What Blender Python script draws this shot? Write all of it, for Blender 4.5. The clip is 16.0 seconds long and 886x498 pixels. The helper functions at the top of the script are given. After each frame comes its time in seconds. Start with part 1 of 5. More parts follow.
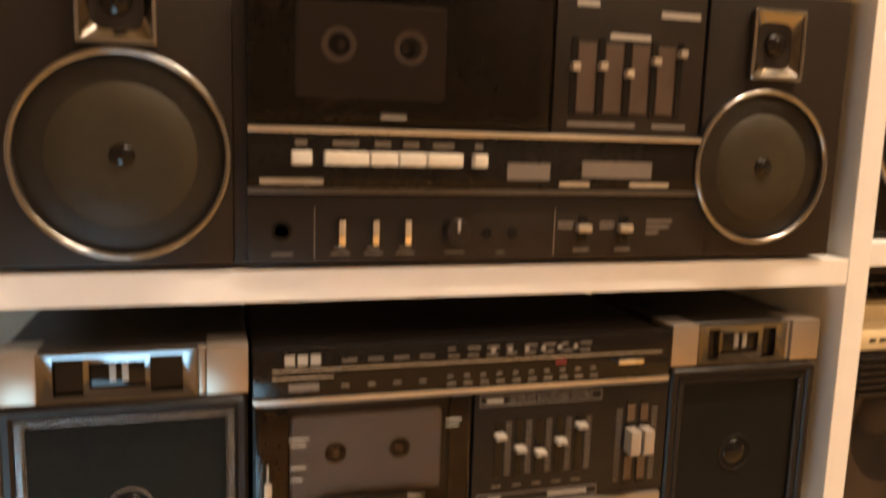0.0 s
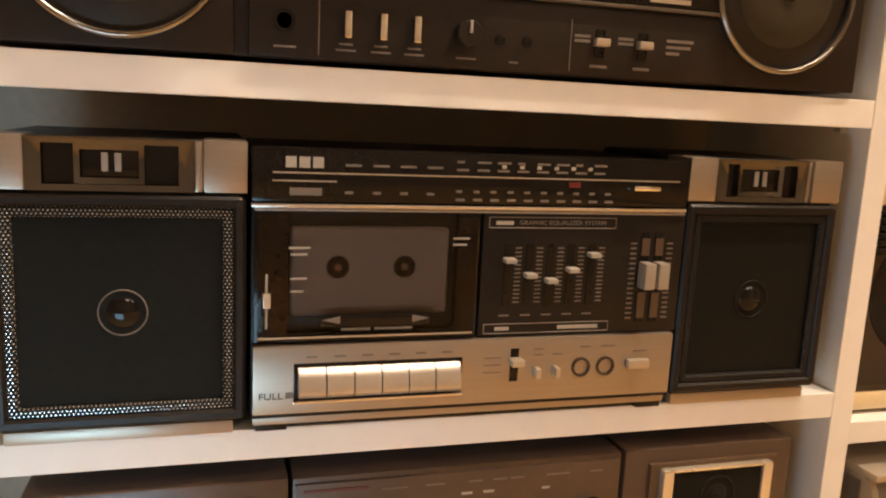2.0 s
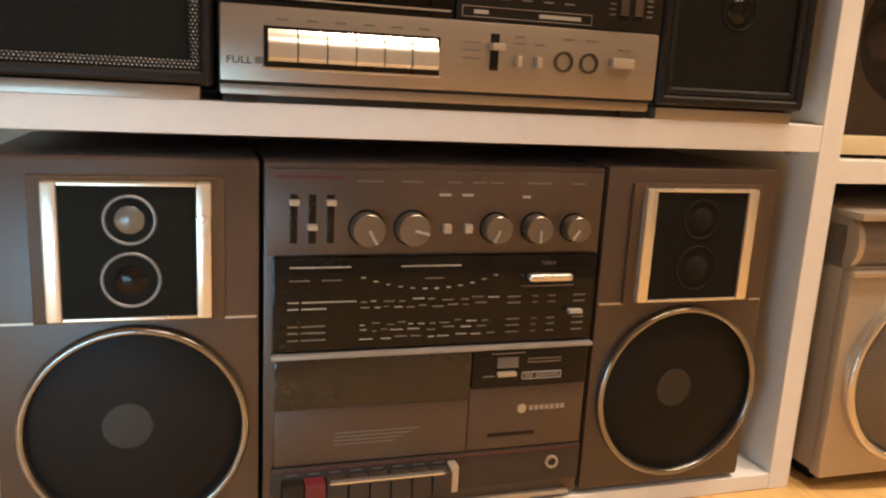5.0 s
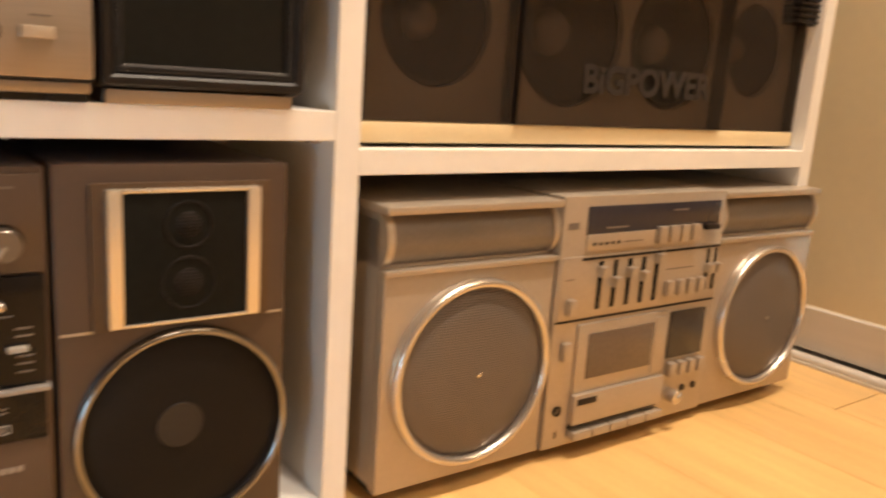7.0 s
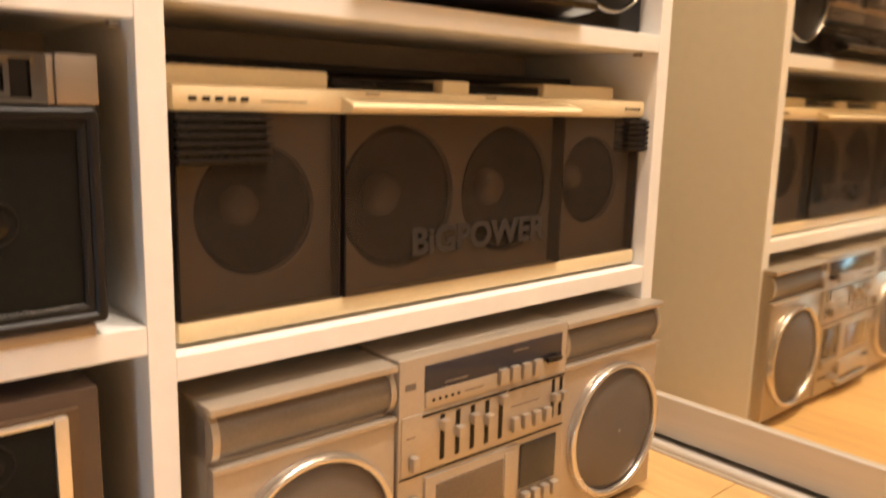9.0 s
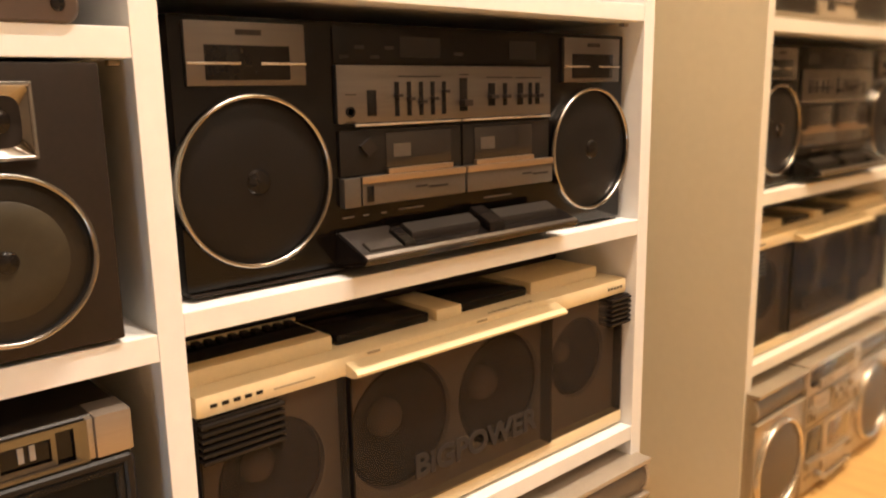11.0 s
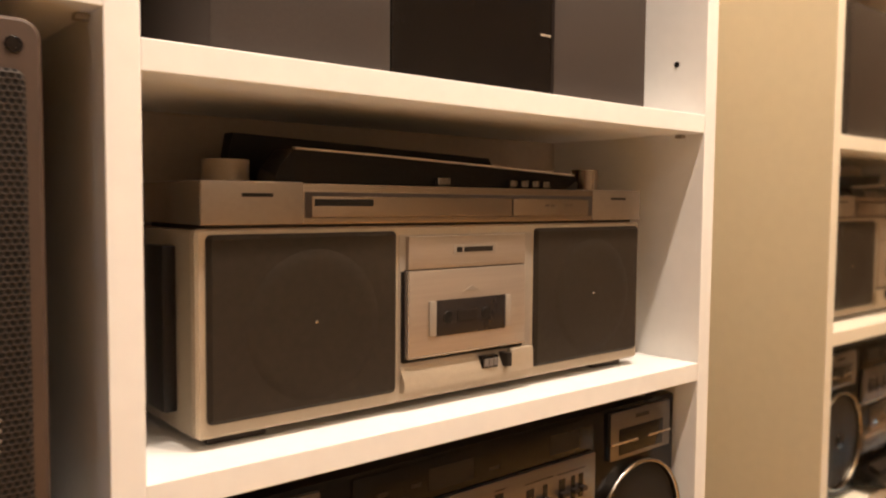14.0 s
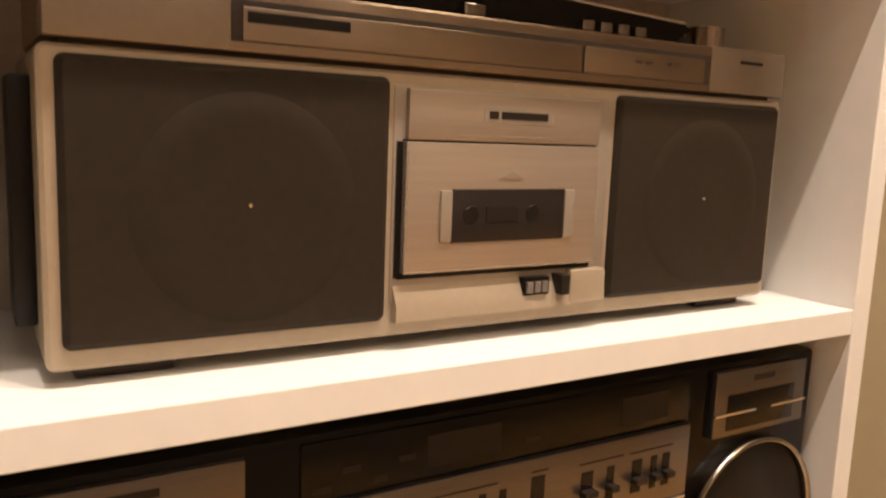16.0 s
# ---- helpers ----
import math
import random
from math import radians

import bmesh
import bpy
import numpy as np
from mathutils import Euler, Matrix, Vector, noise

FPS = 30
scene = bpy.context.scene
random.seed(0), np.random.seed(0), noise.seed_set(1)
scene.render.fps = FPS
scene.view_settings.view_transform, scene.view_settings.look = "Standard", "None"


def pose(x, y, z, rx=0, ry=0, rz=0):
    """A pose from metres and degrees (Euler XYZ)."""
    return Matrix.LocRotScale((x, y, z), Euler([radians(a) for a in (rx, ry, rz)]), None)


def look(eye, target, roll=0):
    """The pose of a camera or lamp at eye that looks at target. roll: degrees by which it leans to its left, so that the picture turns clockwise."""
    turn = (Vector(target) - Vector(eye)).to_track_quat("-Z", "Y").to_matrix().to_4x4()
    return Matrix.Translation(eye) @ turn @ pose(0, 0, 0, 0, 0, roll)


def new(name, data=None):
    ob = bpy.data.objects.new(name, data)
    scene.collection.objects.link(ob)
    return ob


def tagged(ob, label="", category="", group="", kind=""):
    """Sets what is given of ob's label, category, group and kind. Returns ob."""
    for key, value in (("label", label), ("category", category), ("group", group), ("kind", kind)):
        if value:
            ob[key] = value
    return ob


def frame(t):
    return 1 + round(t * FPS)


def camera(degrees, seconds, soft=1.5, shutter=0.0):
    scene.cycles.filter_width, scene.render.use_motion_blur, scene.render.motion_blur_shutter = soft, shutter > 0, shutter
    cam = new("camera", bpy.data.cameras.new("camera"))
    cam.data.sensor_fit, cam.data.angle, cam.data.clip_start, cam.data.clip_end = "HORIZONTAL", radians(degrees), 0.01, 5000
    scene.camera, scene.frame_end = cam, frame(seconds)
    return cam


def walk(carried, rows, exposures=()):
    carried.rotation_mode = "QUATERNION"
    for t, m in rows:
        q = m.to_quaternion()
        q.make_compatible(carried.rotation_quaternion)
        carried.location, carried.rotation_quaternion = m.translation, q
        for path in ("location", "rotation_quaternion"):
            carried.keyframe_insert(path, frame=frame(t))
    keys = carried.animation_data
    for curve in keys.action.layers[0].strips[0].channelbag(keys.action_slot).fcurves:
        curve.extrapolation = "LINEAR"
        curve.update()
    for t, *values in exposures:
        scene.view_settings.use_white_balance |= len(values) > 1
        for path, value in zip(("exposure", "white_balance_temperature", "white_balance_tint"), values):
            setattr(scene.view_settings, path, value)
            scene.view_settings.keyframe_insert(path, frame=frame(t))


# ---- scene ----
cam = camera(58.5, 16.0, 2.1, 0.5)
PATH = [
    (0.0, (-0.4670, -0.4900, 0.6220), (0.0830, 1.4090, 0.3180), 1.80),
    (0.3, (-0.4665, -0.4890, 0.5640), (0.0550, 1.3450, 0.2620), 2.10),
    (0.5, (-0.4687, -0.4883, 0.5422), (0.0381, 1.2722, 0.2260), 2.40),
    (1.0, (-0.4669, -0.4864, 0.5180), (0.0223, 1.2778, 0.1879), 2.60),
    (1.5, (-0.4669, -0.4790, 0.5115), (0.0344, 1.2806, 0.1776), 2.80),
    (2.0, (-0.4669, -0.4836, 0.5106), (0.0456, 1.2750, 0.1869), 2.80),
    (2.5, (-0.4641, -0.4910, 0.5031), (0.0502, 1.2676, 0.1823), 2.70),
    (3.0, (-0.4594, -0.4938, 0.4631), (0.0465, 1.2639, 0.1283), 2.60),
    (3.5, (-0.4613, -0.4864, 0.4092), (0.0363, 1.2648, 0.0298), 2.50),
    (3.7, (-0.4659, -0.4920, 0.3887), (0.0316, 1.2583, 0.0000), 2.60),
    (5.8, (-0.4222, -0.5069, 0.3246), (0.2288, 1.1923, -0.0604), 4.40),
    (6.0, (-0.3999, -0.5078, 0.3246), (0.3125, 1.1690, -0.0530), 4.50),
    (6.5, (-0.3311, -0.4976, 0.3181), (0.5766, 1.0760, -0.0800), 4.00),
    (7.0, (-0.2595, -0.4864, 0.3329), (0.8175, 0.9784, -0.0595), 3.90),
    (7.5, (-0.2130, -0.4910, 0.3385), (0.9542, 0.9105, -0.0260), 2.80),
    (8.0, (-0.2009, -0.4892, 0.3534), (0.9998, 0.8844, -0.0084), 2.70),
    (8.5, (-0.1944, -0.5022, 0.3887), (1.0100, 0.8723, 0.0437), 2.30),
    (9.0, (-0.1972, -0.5282, 0.4622), (1.0165, 0.8417, 0.1274), 1.50),
    (9.5, (-0.1981, -0.5534, 0.5543), (1.0081, 0.8156, 0.1934), 1.10),
    (9.7, (-0.1999, -0.5506, 0.5933), (1.0007, 0.8175, 0.2139), 1.10),
    (11.8, (-0.2148, -0.5375, 0.7273), (1.0063, 0.8184, 0.3674), -1.70),
    (12.0, (-0.2176, -0.5338, 0.7412), (1.0044, 0.8212, 0.3813), -1.50),
    (12.5, (-0.2251, -0.5199, 0.7998), (0.9598, 0.8751, 0.4734), -1.50),
    (13.0, (-0.2334, -0.5199, 0.8556), (0.9328, 0.8974, 0.5571), -2.10),
    (13.5, (-0.1888, -0.4817, 0.8928), (0.9951, 0.9356, 0.6705), -1.60),
    (14.0, (-0.1376, -0.4501, 0.9560), (1.0574, 0.9709, 0.8444), 0.50),
    (14.5, (-0.0614, -0.4176, 0.9514), (1.0862, 1.0407, 0.8249), 1.90),
    (15.0, (-0.0009, -0.3767, 0.9449), (1.0165, 1.1653, 0.7366), 2.60),
    (15.5, (0.0270, -0.3329, 0.9272), (0.9988, 1.2350, 0.6836), 2.70),
    (16.0, (0.0400, -0.3246, 0.9077), (0.9960, 1.2471, 0.6324), 2.30),
]
EXPOSURES = [(0.0, 0.2, 6650, 12), (1.5, 0.08, 6550, 12), (3.5, 0.02, 6400, 12), (6.0, 0.06, 6200, 10), (7.0, 0.32, 6150, 10), (9.0, 0.44, 5950, 10),
             (12.0, 0.44, 6020, 10), (13.0, 0.33, 6000, 11), (14.0, -0.06, 5900, 12), (16.0, -0.15, 5850, 12)]
walk(cam, [(t, look(eye, target, roll)) for t, eye, target, roll in PATH], EXPOSURES)

# ---- light ----
LAMP_POWER, LAMP_COLOUR = 62.0, (1.0, 0.79, 0.59)
ROOM_POWER = 22.0
FILL_GLOW, COOL_COLOUR = 9.5, (0.45, 0.77, 1.0)
CEILING = 2.4

world = bpy.data.worlds.new("room_air")
scene.world = world
world.use_nodes = True
world.node_tree.nodes["Background"].inputs[0].default_value = (0.9, 0.7, 0.5, 1)
world.node_tree.nodes["Background"].inputs[1].default_value = 0.05


# ---- materials ----
def mat(name, base, rough=0.5, metal=0.0, vary=0.12, scale=40.0, bump=0.0, bump_scale=300.0, stretch=(1, 1, 1),
        coat=0.0, rough_vary=0.1, emit=0.0, spec=0.35, random_tone=0.0):
    """Paint, plastic or metal with two scales of tone, uneven gloss and fine relief."""
    m = bpy.data.materials.new(name)
    m.use_nodes = True
    nt = m.node_tree
    b = nt.nodes["Principled BSDF"]
    N, L = nt.nodes.new, nt.links.new
    tc = N("ShaderNodeTexCoord")
    mp = N("ShaderNodeMapping")
    mp.inputs["Scale"].default_value = stretch
    L(tc.outputs["Object"], mp.inputs["Vector"])
    n1, n2 = N("ShaderNodeTexNoise"), N("ShaderNodeTexNoise")
    n1.inputs["Scale"].default_value, n2.inputs["Scale"].default_value = scale * 0.2, scale * 6
    n1.inputs["Detail"].default_value = n2.inputs["Detail"].default_value = 4
    for n in (n1, n2):
        L(mp.outputs[0], n.inputs["Vector"])
    mix = N("ShaderNodeMix")
    mix.inputs[0].default_value = 0.4
    L(n1.outputs[0], mix.inputs[2]), L(n2.outputs[0], mix.inputs[3])
    ramp = N("ShaderNodeValToRGB")
    lo, hi = 1 - vary * 1.6, 1 + vary * 1.2
    ramp.color_ramp.elements[0].position, ramp.color_ramp.elements[1].position = 0.3, 0.7
    ramp.color_ramp.elements[0].color = (*[min(1, c * lo) for c in base], 1)
    ramp.color_ramp.elements[1].color = (*[min(1, c * hi) for c in base], 1)
    L(mix.outputs[0], ramp.inputs[0])
    colour = ramp.outputs[0]
    if random_tone:
        info, hsv, rng = N("ShaderNodeObjectInfo"), N("ShaderNodeHueSaturation"), N("ShaderNodeMapRange")
        rng.inputs[3].default_value, rng.inputs[4].default_value = 1 - random_tone, 1 + random_tone
        L(info.outputs["Random"], rng.inputs[0]), L(rng.outputs[0], hsv.inputs["Value"]), L(colour, hsv.inputs["Color"])
        colour = hsv.outputs[0]
    L(colour, b.inputs["Base Color"])
    rr = N("ShaderNodeMapRange")
    rr.inputs[3].default_value, rr.inputs[4].default_value = max(0.02, rough - rough_vary), min(1, rough + rough_vary)
    L(n1.outputs[0], rr.inputs[0]), L(rr.outputs[0], b.inputs["Roughness"])
    b.inputs["Metallic"].default_value = metal
    b.inputs["Specular IOR Level"].default_value = spec
    b.inputs["Coat Weight"].default_value = coat
    b.inputs["Coat Roughness"].default_value = 0.08
    if bump:
        nb, bp = N("ShaderNodeTexNoise"), N("ShaderNodeBump")
        nb.inputs["Scale"].default_value = bump_scale
        bp.inputs["Strength"].default_value, bp.inputs["Distance"].default_value = bump, 0.0006
        L(mp.outputs[0], nb.inputs["Vector"]), L(nb.outputs[0], bp.inputs["Height"]), L(bp.outputs[0], b.inputs["Normal"])
    if emit:
        b.inputs["Emission Color"].default_value, b.inputs["Emission Strength"].default_value = (*base, 1), emit
    return m


def perforated(name, base, hole, pitch, rough=0.4, metal=0.6, cover=0.62):
    """Punched sheet: staggered round holes of the given pitch, sunk and dark."""
    m = bpy.data.materials.new(name)
    m.use_nodes = True
    nt = m.node_tree
    b = nt.nodes["Principled BSDF"]
    N, L = nt.nodes.new, nt.links.new
    tc, sep = N("ShaderNodeTexCoord"), N("ShaderNodeSeparateXYZ")
    L(tc.outputs["Object"], sep.inputs[0])

    def math_node(op, a, c=None):
        n = N("ShaderNodeMath")
        n.operation = op
        for i, v in enumerate((a, c)):
            if v is None:
                continue
            if isinstance(v, (int, float)):
                n.inputs[i].default_value = v
            else:
                L(v, n.inputs[i])
        return n.outputs[0]
    dist = []
    for off in (0.0, 0.5):
        u = math_node("ADD", math_node("DIVIDE", sep.outputs[0], pitch), off)
        v = math_node("ADD", math_node("DIVIDE", sep.outputs[2], pitch * 1.73), off)
        fu = math_node("SUBTRACT", math_node("FRACT", u), 0.5)
        fv = math_node("MULTIPLY", math_node("SUBTRACT", math_node("FRACT", v), 0.5), 1.73)
        dist.append(math_node("SQRT", math_node("ADD", math_node("MULTIPLY", fu, fu), math_node("MULTIPLY", fv, fv))))
    d = math_node("MINIMUM", dist[0], dist[1])
    rng = N("ShaderNodeMapRange")
    rng.inputs[1].default_value, rng.inputs[2].default_value = cover * 0.5 - 0.06, cover * 0.5 + 0.06
    L(d, rng.inputs[0])
    mix = N("ShaderNodeMix")
    mix.data_type = "RGBA"
    mix.inputs[6].default_value, mix.inputs[7].default_value = (*hole, 1), (*base, 1)
    L(rng.outputs[0], mix.inputs[0]), L(mix.outputs[2], b.inputs["Base Color"])
    L(math_node("MULTIPLY", rng.outputs[0], metal), b.inputs["Metallic"])
    L(math_node("SUBTRACT", 1.0, math_node("MULTIPLY", rng.outputs[0], 1 - rough)), b.inputs["Roughness"])
    b.inputs["Specular IOR Level"].default_value = 0.2
    bp = N("ShaderNodeBump")
    bp.inputs["Strength"].default_value, bp.inputs["Distance"].default_value = 0.7, pitch * 0.4
    L(rng.outputs[0], bp.inputs["Height"]), L(bp.outputs[0], b.inputs["Normal"])
    return m


def studded(name, base, stud, pitch, cover):
    """Black sheet with staggered shiny raised studs."""
    m = perforated(name, stud, base, pitch, 0.22, 1.0, cover)
    nt = m.node_tree
    mix = [n for n in nt.nodes if n.type == "MIX"][0]
    mix.inputs[6].default_value, mix.inputs[7].default_value = (*stud, 1), (*base, 1)
    b = nt.nodes["Principled BSDF"]
    inv = nt.nodes.new("ShaderNodeMath")
    inv.operation, inv.inputs[0].default_value = "SUBTRACT", 1.0
    rng = [n for n in nt.nodes if n.type == "MAP_RANGE"][0]
    nt.links.new(rng.outputs[0], inv.inputs[1])
    nt.links.new(inv.outputs[0], b.inputs["Metallic"])
    for l in list(nt.links):
        if l.to_socket == b.inputs["Roughness"]:
            nt.links.remove(l)
    sheen = nt.nodes.new("ShaderNodeMapRange")
    sheen.inputs[3].default_value, sheen.inputs[4].default_value = 0.22, 0.6
    nt.links.new(rng.outputs[0], sheen.inputs[0]), nt.links.new(sheen.outputs[0], b.inputs["Roughness"])
    nt.links.new(inv.outputs[0], [n for n in nt.nodes if n.type == "BUMP"][0].inputs["Height"])
    return m


def clear(name, tint, gloss=0.04):
    """Tinted see-through plastic with a mirror-like skin."""
    m = bpy.data.materials.new(name)
    m.use_nodes = True
    nt = m.node_tree
    N, L = nt.nodes.new, nt.links.new
    nt.nodes.remove(nt.nodes["Principled BSDF"])
    t, g, mx, f = N("ShaderNodeBsdfTransparent"), N("ShaderNodeBsdfGlossy"), N("ShaderNodeMixShader"), N("ShaderNodeFresnel")
    t.inputs[0].default_value, g.inputs["Roughness"].default_value = (*tint, 1), gloss
    f.inputs[0].default_value = 1.45
    L(f.outputs[0], mx.inputs[0]), L(t.outputs[0], mx.inputs[1]), L(g.outputs[0], mx.inputs[2])
    L(mx.outputs[0], nt.nodes["Material Output"].inputs[0])
    return m


def wood_floor(name):
    """Honey-coloured oak with long soft grain; each board has a tone of its own."""
    m = mat(name, (0.72, 0.45, 0.17), 0.32, vary=0.13, scale=30, stretch=(9, 0.9, 1), bump=0.12, bump_scale=120, coat=0.25, random_tone=0.1)
    return m


def mirror_mat():
    m = bpy.data.materials.new("mirror_glass")
    m.use_nodes = True
    b = m.node_tree.nodes["Principled BSDF"]
    b.inputs["Base Color"].default_value = (0.92, 0.85, 0.70, 1)
    b.inputs["Metallic"].default_value, b.inputs["Roughness"].default_value = 1.0, 0.05
    return m


WHITE = mat("white_laminate", (0.80, 0.78, 0.74), 0.42, vary=0.03, scale=12, bump=0.05, bump_scale=500)
# the room's dimness is put into this cream, so dark fronts reflect less
SHADED_WALL = mat("cream_paint_shaded", (0.40, 0.34, 0.27), 0.7, vary=0.05, scale=8, bump=0.15, bump_scale=200)
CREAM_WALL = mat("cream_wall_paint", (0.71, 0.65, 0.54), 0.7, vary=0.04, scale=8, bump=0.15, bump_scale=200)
# pale back board, browned to carry the shade inside the bays
BACK = mat("shaded_back_board", (0.45, 0.37, 0.29), 0.75, vary=0.08, scale=25, bump=0.1)
OAK = wood_floor("honey_oak")
MIRROR = mirror_mat()
ALU = mat("satin_aluminium", (0.62, 0.57, 0.50), 0.36, metal=0.3, vary=0.05, scale=20, stretch=(1, 0.05, 1))
CHROME = mat("chrome", (0.82, 0.80, 0.76), 0.10, metal=1.0, vary=0.03, rough_vary=0.04)
BLACK = mat("black_plastic", (0.0115, 0.0090, 0.0074), 0.38, vary=0.25, bump=0.12, bump_scale=900, spec=0.22)
GLOSS = mat("gloss_black", (0.0085, 0.0066, 0.0056), 0.12, vary=0.2, spec=0.25, rough_vary=0.05)
CHAR = mat("charcoal_plastic", (0.0185, 0.0132, 0.0098), 0.40, vary=0.15, bump=0.12, bump_scale=900, spec=0.22)
SILVER = mat("silver_paint", (0.45, 0.385, 0.305), 0.36, metal=0.5, vary=0.05, bump=0.05, bump_scale=1200)
BRUSHED = mat("brushed_metal", (0.175, 0.158, 0.145), 0.30, metal=0.9, vary=0.10, scale=60, stretch=(0.04, 1, 1), bump=0.05, bump_scale=800)
PANEL_SILVER = mat("brushed_silver_panel", (0.335, 0.285, 0.235), 0.34, metal=0.7, vary=0.07, scale=60, stretch=(0.06, 1, 1), bump=0.04, bump_scale=900)
BRONZE = mat("bronze_grey_plastic", (0.068, 0.043, 0.030), 0.36, metal=0.1, vary=0.08, bump=0.08, bump_scale=900, spec=0.6, rough_vary=0.04)
METER_GLASS = mat("smoky_meter_window", (0.050, 0.042, 0.035), 0.15, vary=0.15, spec=0.4)
KEY_BLACK = mat("matt_black_key", (0.016, 0.0125, 0.010), 0.55, vary=0.2, spec=0.12)
COPPER = mat("copper_trim", (0.42, 0.30, 0.19), 0.3, metal=0.85, vary=0.06, scale=60, stretch=(0.05, 1, 1))
PIANO_BLACK = mat("piano_black", (0.0045, 0.0036, 0.003), 0.16, vary=0.2, spec=0.2, rough_vary=0.05)
TAN_BROWN = mat("tan_brown_plastic", (0.085, 0.050, 0.026), 0.45, vary=0.1)
NAVY_GLASS = mat("navy_dial_glass", (0.030, 0.029, 0.040), 0.15, vary=0.12, spec=0.4)
DARK_BRONZE = mat("dark_bronze", (0.045, 0.033, 0.026), 0.5, metal=0.2, vary=0.1)
CREAM = mat("cream_plastic", (0.72, 0.585, 0.35), 0.36, vary=0.05, bump=0.05, bump_scale=900, spec=0.5)
CONE = mat("black_paper_cone", (0.0075, 0.0042, 0.003), 0.5, vary=0.08, scale=8, spec=0.15)
BRIGHT_DOME = mat("glossy_dust_cap", (0.24, 0.195, 0.16), 0.08, metal=0.3, vary=0.15, coat=1.0, rough_vary=0.03)
WHITE_INK = mat("pale_print", (0.33, 0.30, 0.26), 0.5, vary=0.05)
DIM_INK = mat("faded_print", (0.15, 0.125, 0.105), 0.5, vary=0.08)
GREY_SHELL = mat("cassette_shell", (0.145, 0.13, 0.122), 0.45, vary=0.06)
DARK_SHELL = mat("dark_cassette_shell", (0.070, 0.060, 0.052), 0.35, vary=0.08)
RED = mat("red_key", (0.13, 0.018, 0.02), 0.4)
SMOKE = clear("smoked_window", (0.90, 0.86, 0.83))
SMOKE.node_tree.nodes["Fresnel"].inputs[0].default_value = 1.2
DARK_SMOKE = clear("dark_smoked_window", (0.74, 0.69, 0.65))
DARK_SMOKE.node_tree.nodes["Fresnel"].inputs[0].default_value = 1.25
DOTTED_LIT = studded("dotted_metal_lit", (0.006, 0.006, 0.006), (0.62, 0.62, 0.62), 0.0024, 0.40)
DOTTED_SHADED = studded("dotted_metal_shaded", (0.006, 0.0055, 0.005), (0.08, 0.07, 0.06), 0.0024, 0.38)
MESH_SILVER = perforated("silver_mesh", (0.22, 0.19, 0.165), (0.062, 0.054, 0.046), 0.0024, rough=0.42, metal=0.6, cover=0.58)
MESH_DARK = perforated("dark_mesh", (0.036, 0.027, 0.020), (0.009, 0.007, 0.0055), 0.0037, rough=0.5, metal=0.2, cover=0.7)
TWEETER_SHADED = perforated("tweeter_mesh_shaded", (0.016, 0.0115, 0.009), (0.006, 0.0046, 0.004), 0.0024, metal=0.2, rough=0.6)
FILL_BLUE = mat("blue_fill_glow", COOL_COLOUR, 0.3, vary=0.02, emit=FILL_GLOW)
DULL_SILVER = mat("dull_silver_paint", (0.33, 0.29, 0.25), 0.42, metal=0.3, vary=0.05)
MESH_DARK_SMOOTH = mat("dark_speaker_front", (0.0105, 0.0100, 0.0078), 0.6, vary=0.2, scale=30, bump=0.06, bump_scale=2000, rough_vary=0.05, spec=0.08)
CHROME_SATIN = mat("satin_chrome", (0.66, 0.61, 0.55), 0.24, metal=0.85, vary=0.04, scale=50)
RIM_LIT = mat("tweeter_rim_lit", (0.22, 0.21, 0.20), 0.35, metal=0.6)
TWEETER_LIT = perforated("tweeter_mesh_lit", (0.30, 0.32, 0.33), (0.03, 0.03, 0.03), 0.0012, rough=0.3, metal=0.8)
GOLD_SATIN = mat("pale_satin_metal", (0.74, 0.67, 0.56), 0.28, metal=0.75, vary=0.04)
HORN_CHROME = mat("horn_chrome", (0.24, 0.225, 0.205), 0.05, metal=1.0, vary=0.03)
HORN_FRAME = mat("polished_horn_chrome", (0.16, 0.16, 0.165), 0.12, metal=1.0, vary=0.04, rough_vary=0.04)
RING_CHROME = mat("worn_ring_chrome", (0.34, 0.315, 0.285), 0.14, metal=1.0, vary=0.05, rough_vary=0.05)
CHROME_DARK = mat("aged_chrome", (0.27, 0.255, 0.24), 0.13, metal=0.95, vary=0.06)
MESH_BLACK = mat("black_woofer_mesh", (0.0105, 0.0082, 0.0064), 0.5, vary=0.2, scale=60, bump=0.4, bump_scale=1500, spec=0.15)
BEAD = mat("pale_bead", (0.30, 0.26, 0.215), 0.3, metal=0.5, vary=0.1)
DIM_DISC = mat("grey_disc", (0.022, 0.018, 0.0145), 0.45, vary=0.15)
RED_DARK = mat("maroon_strip", (0.09, 0.025, 0.022), 0.5)
SMOKY_GLOSS = mat("smoky_gloss", (0.019, 0.0155, 0.013), 0.1, vary=0.15, coat=0.4)
OLIVE_CONE = mat("olive_paper_cone", (0.036, 0.028, 0.0155), 0.5, vary=0.12, scale=30, spec=0.2)
OLIVE_MESH = mat("olive_black_mesh", (0.019, 0.0140, 0.0082), 0.42, vary=0.2, scale=60, bump=0.3, bump_scale=1500, spec=0.25)
WHITE_KEY = mat("pale_key_plastic", (0.62, 0.57, 0.48), 0.35, vary=0.05)
ROLL = mat("rolled_grey_mesh", (0.20, 0.175, 0.15), 0.42, metal=0.5, vary=0.12, scale=60, bump=0.5, bump_scale=1800)
BRONZE_GLASS = mat("brown_window", (0.14, 0.10, 0.07), 0.12, vary=0.15, coat=0.4)
BROWN_BAFFLE = mat("brown_baffle", (0.38, 0.325, 0.265), 0.5, vary=0.1)
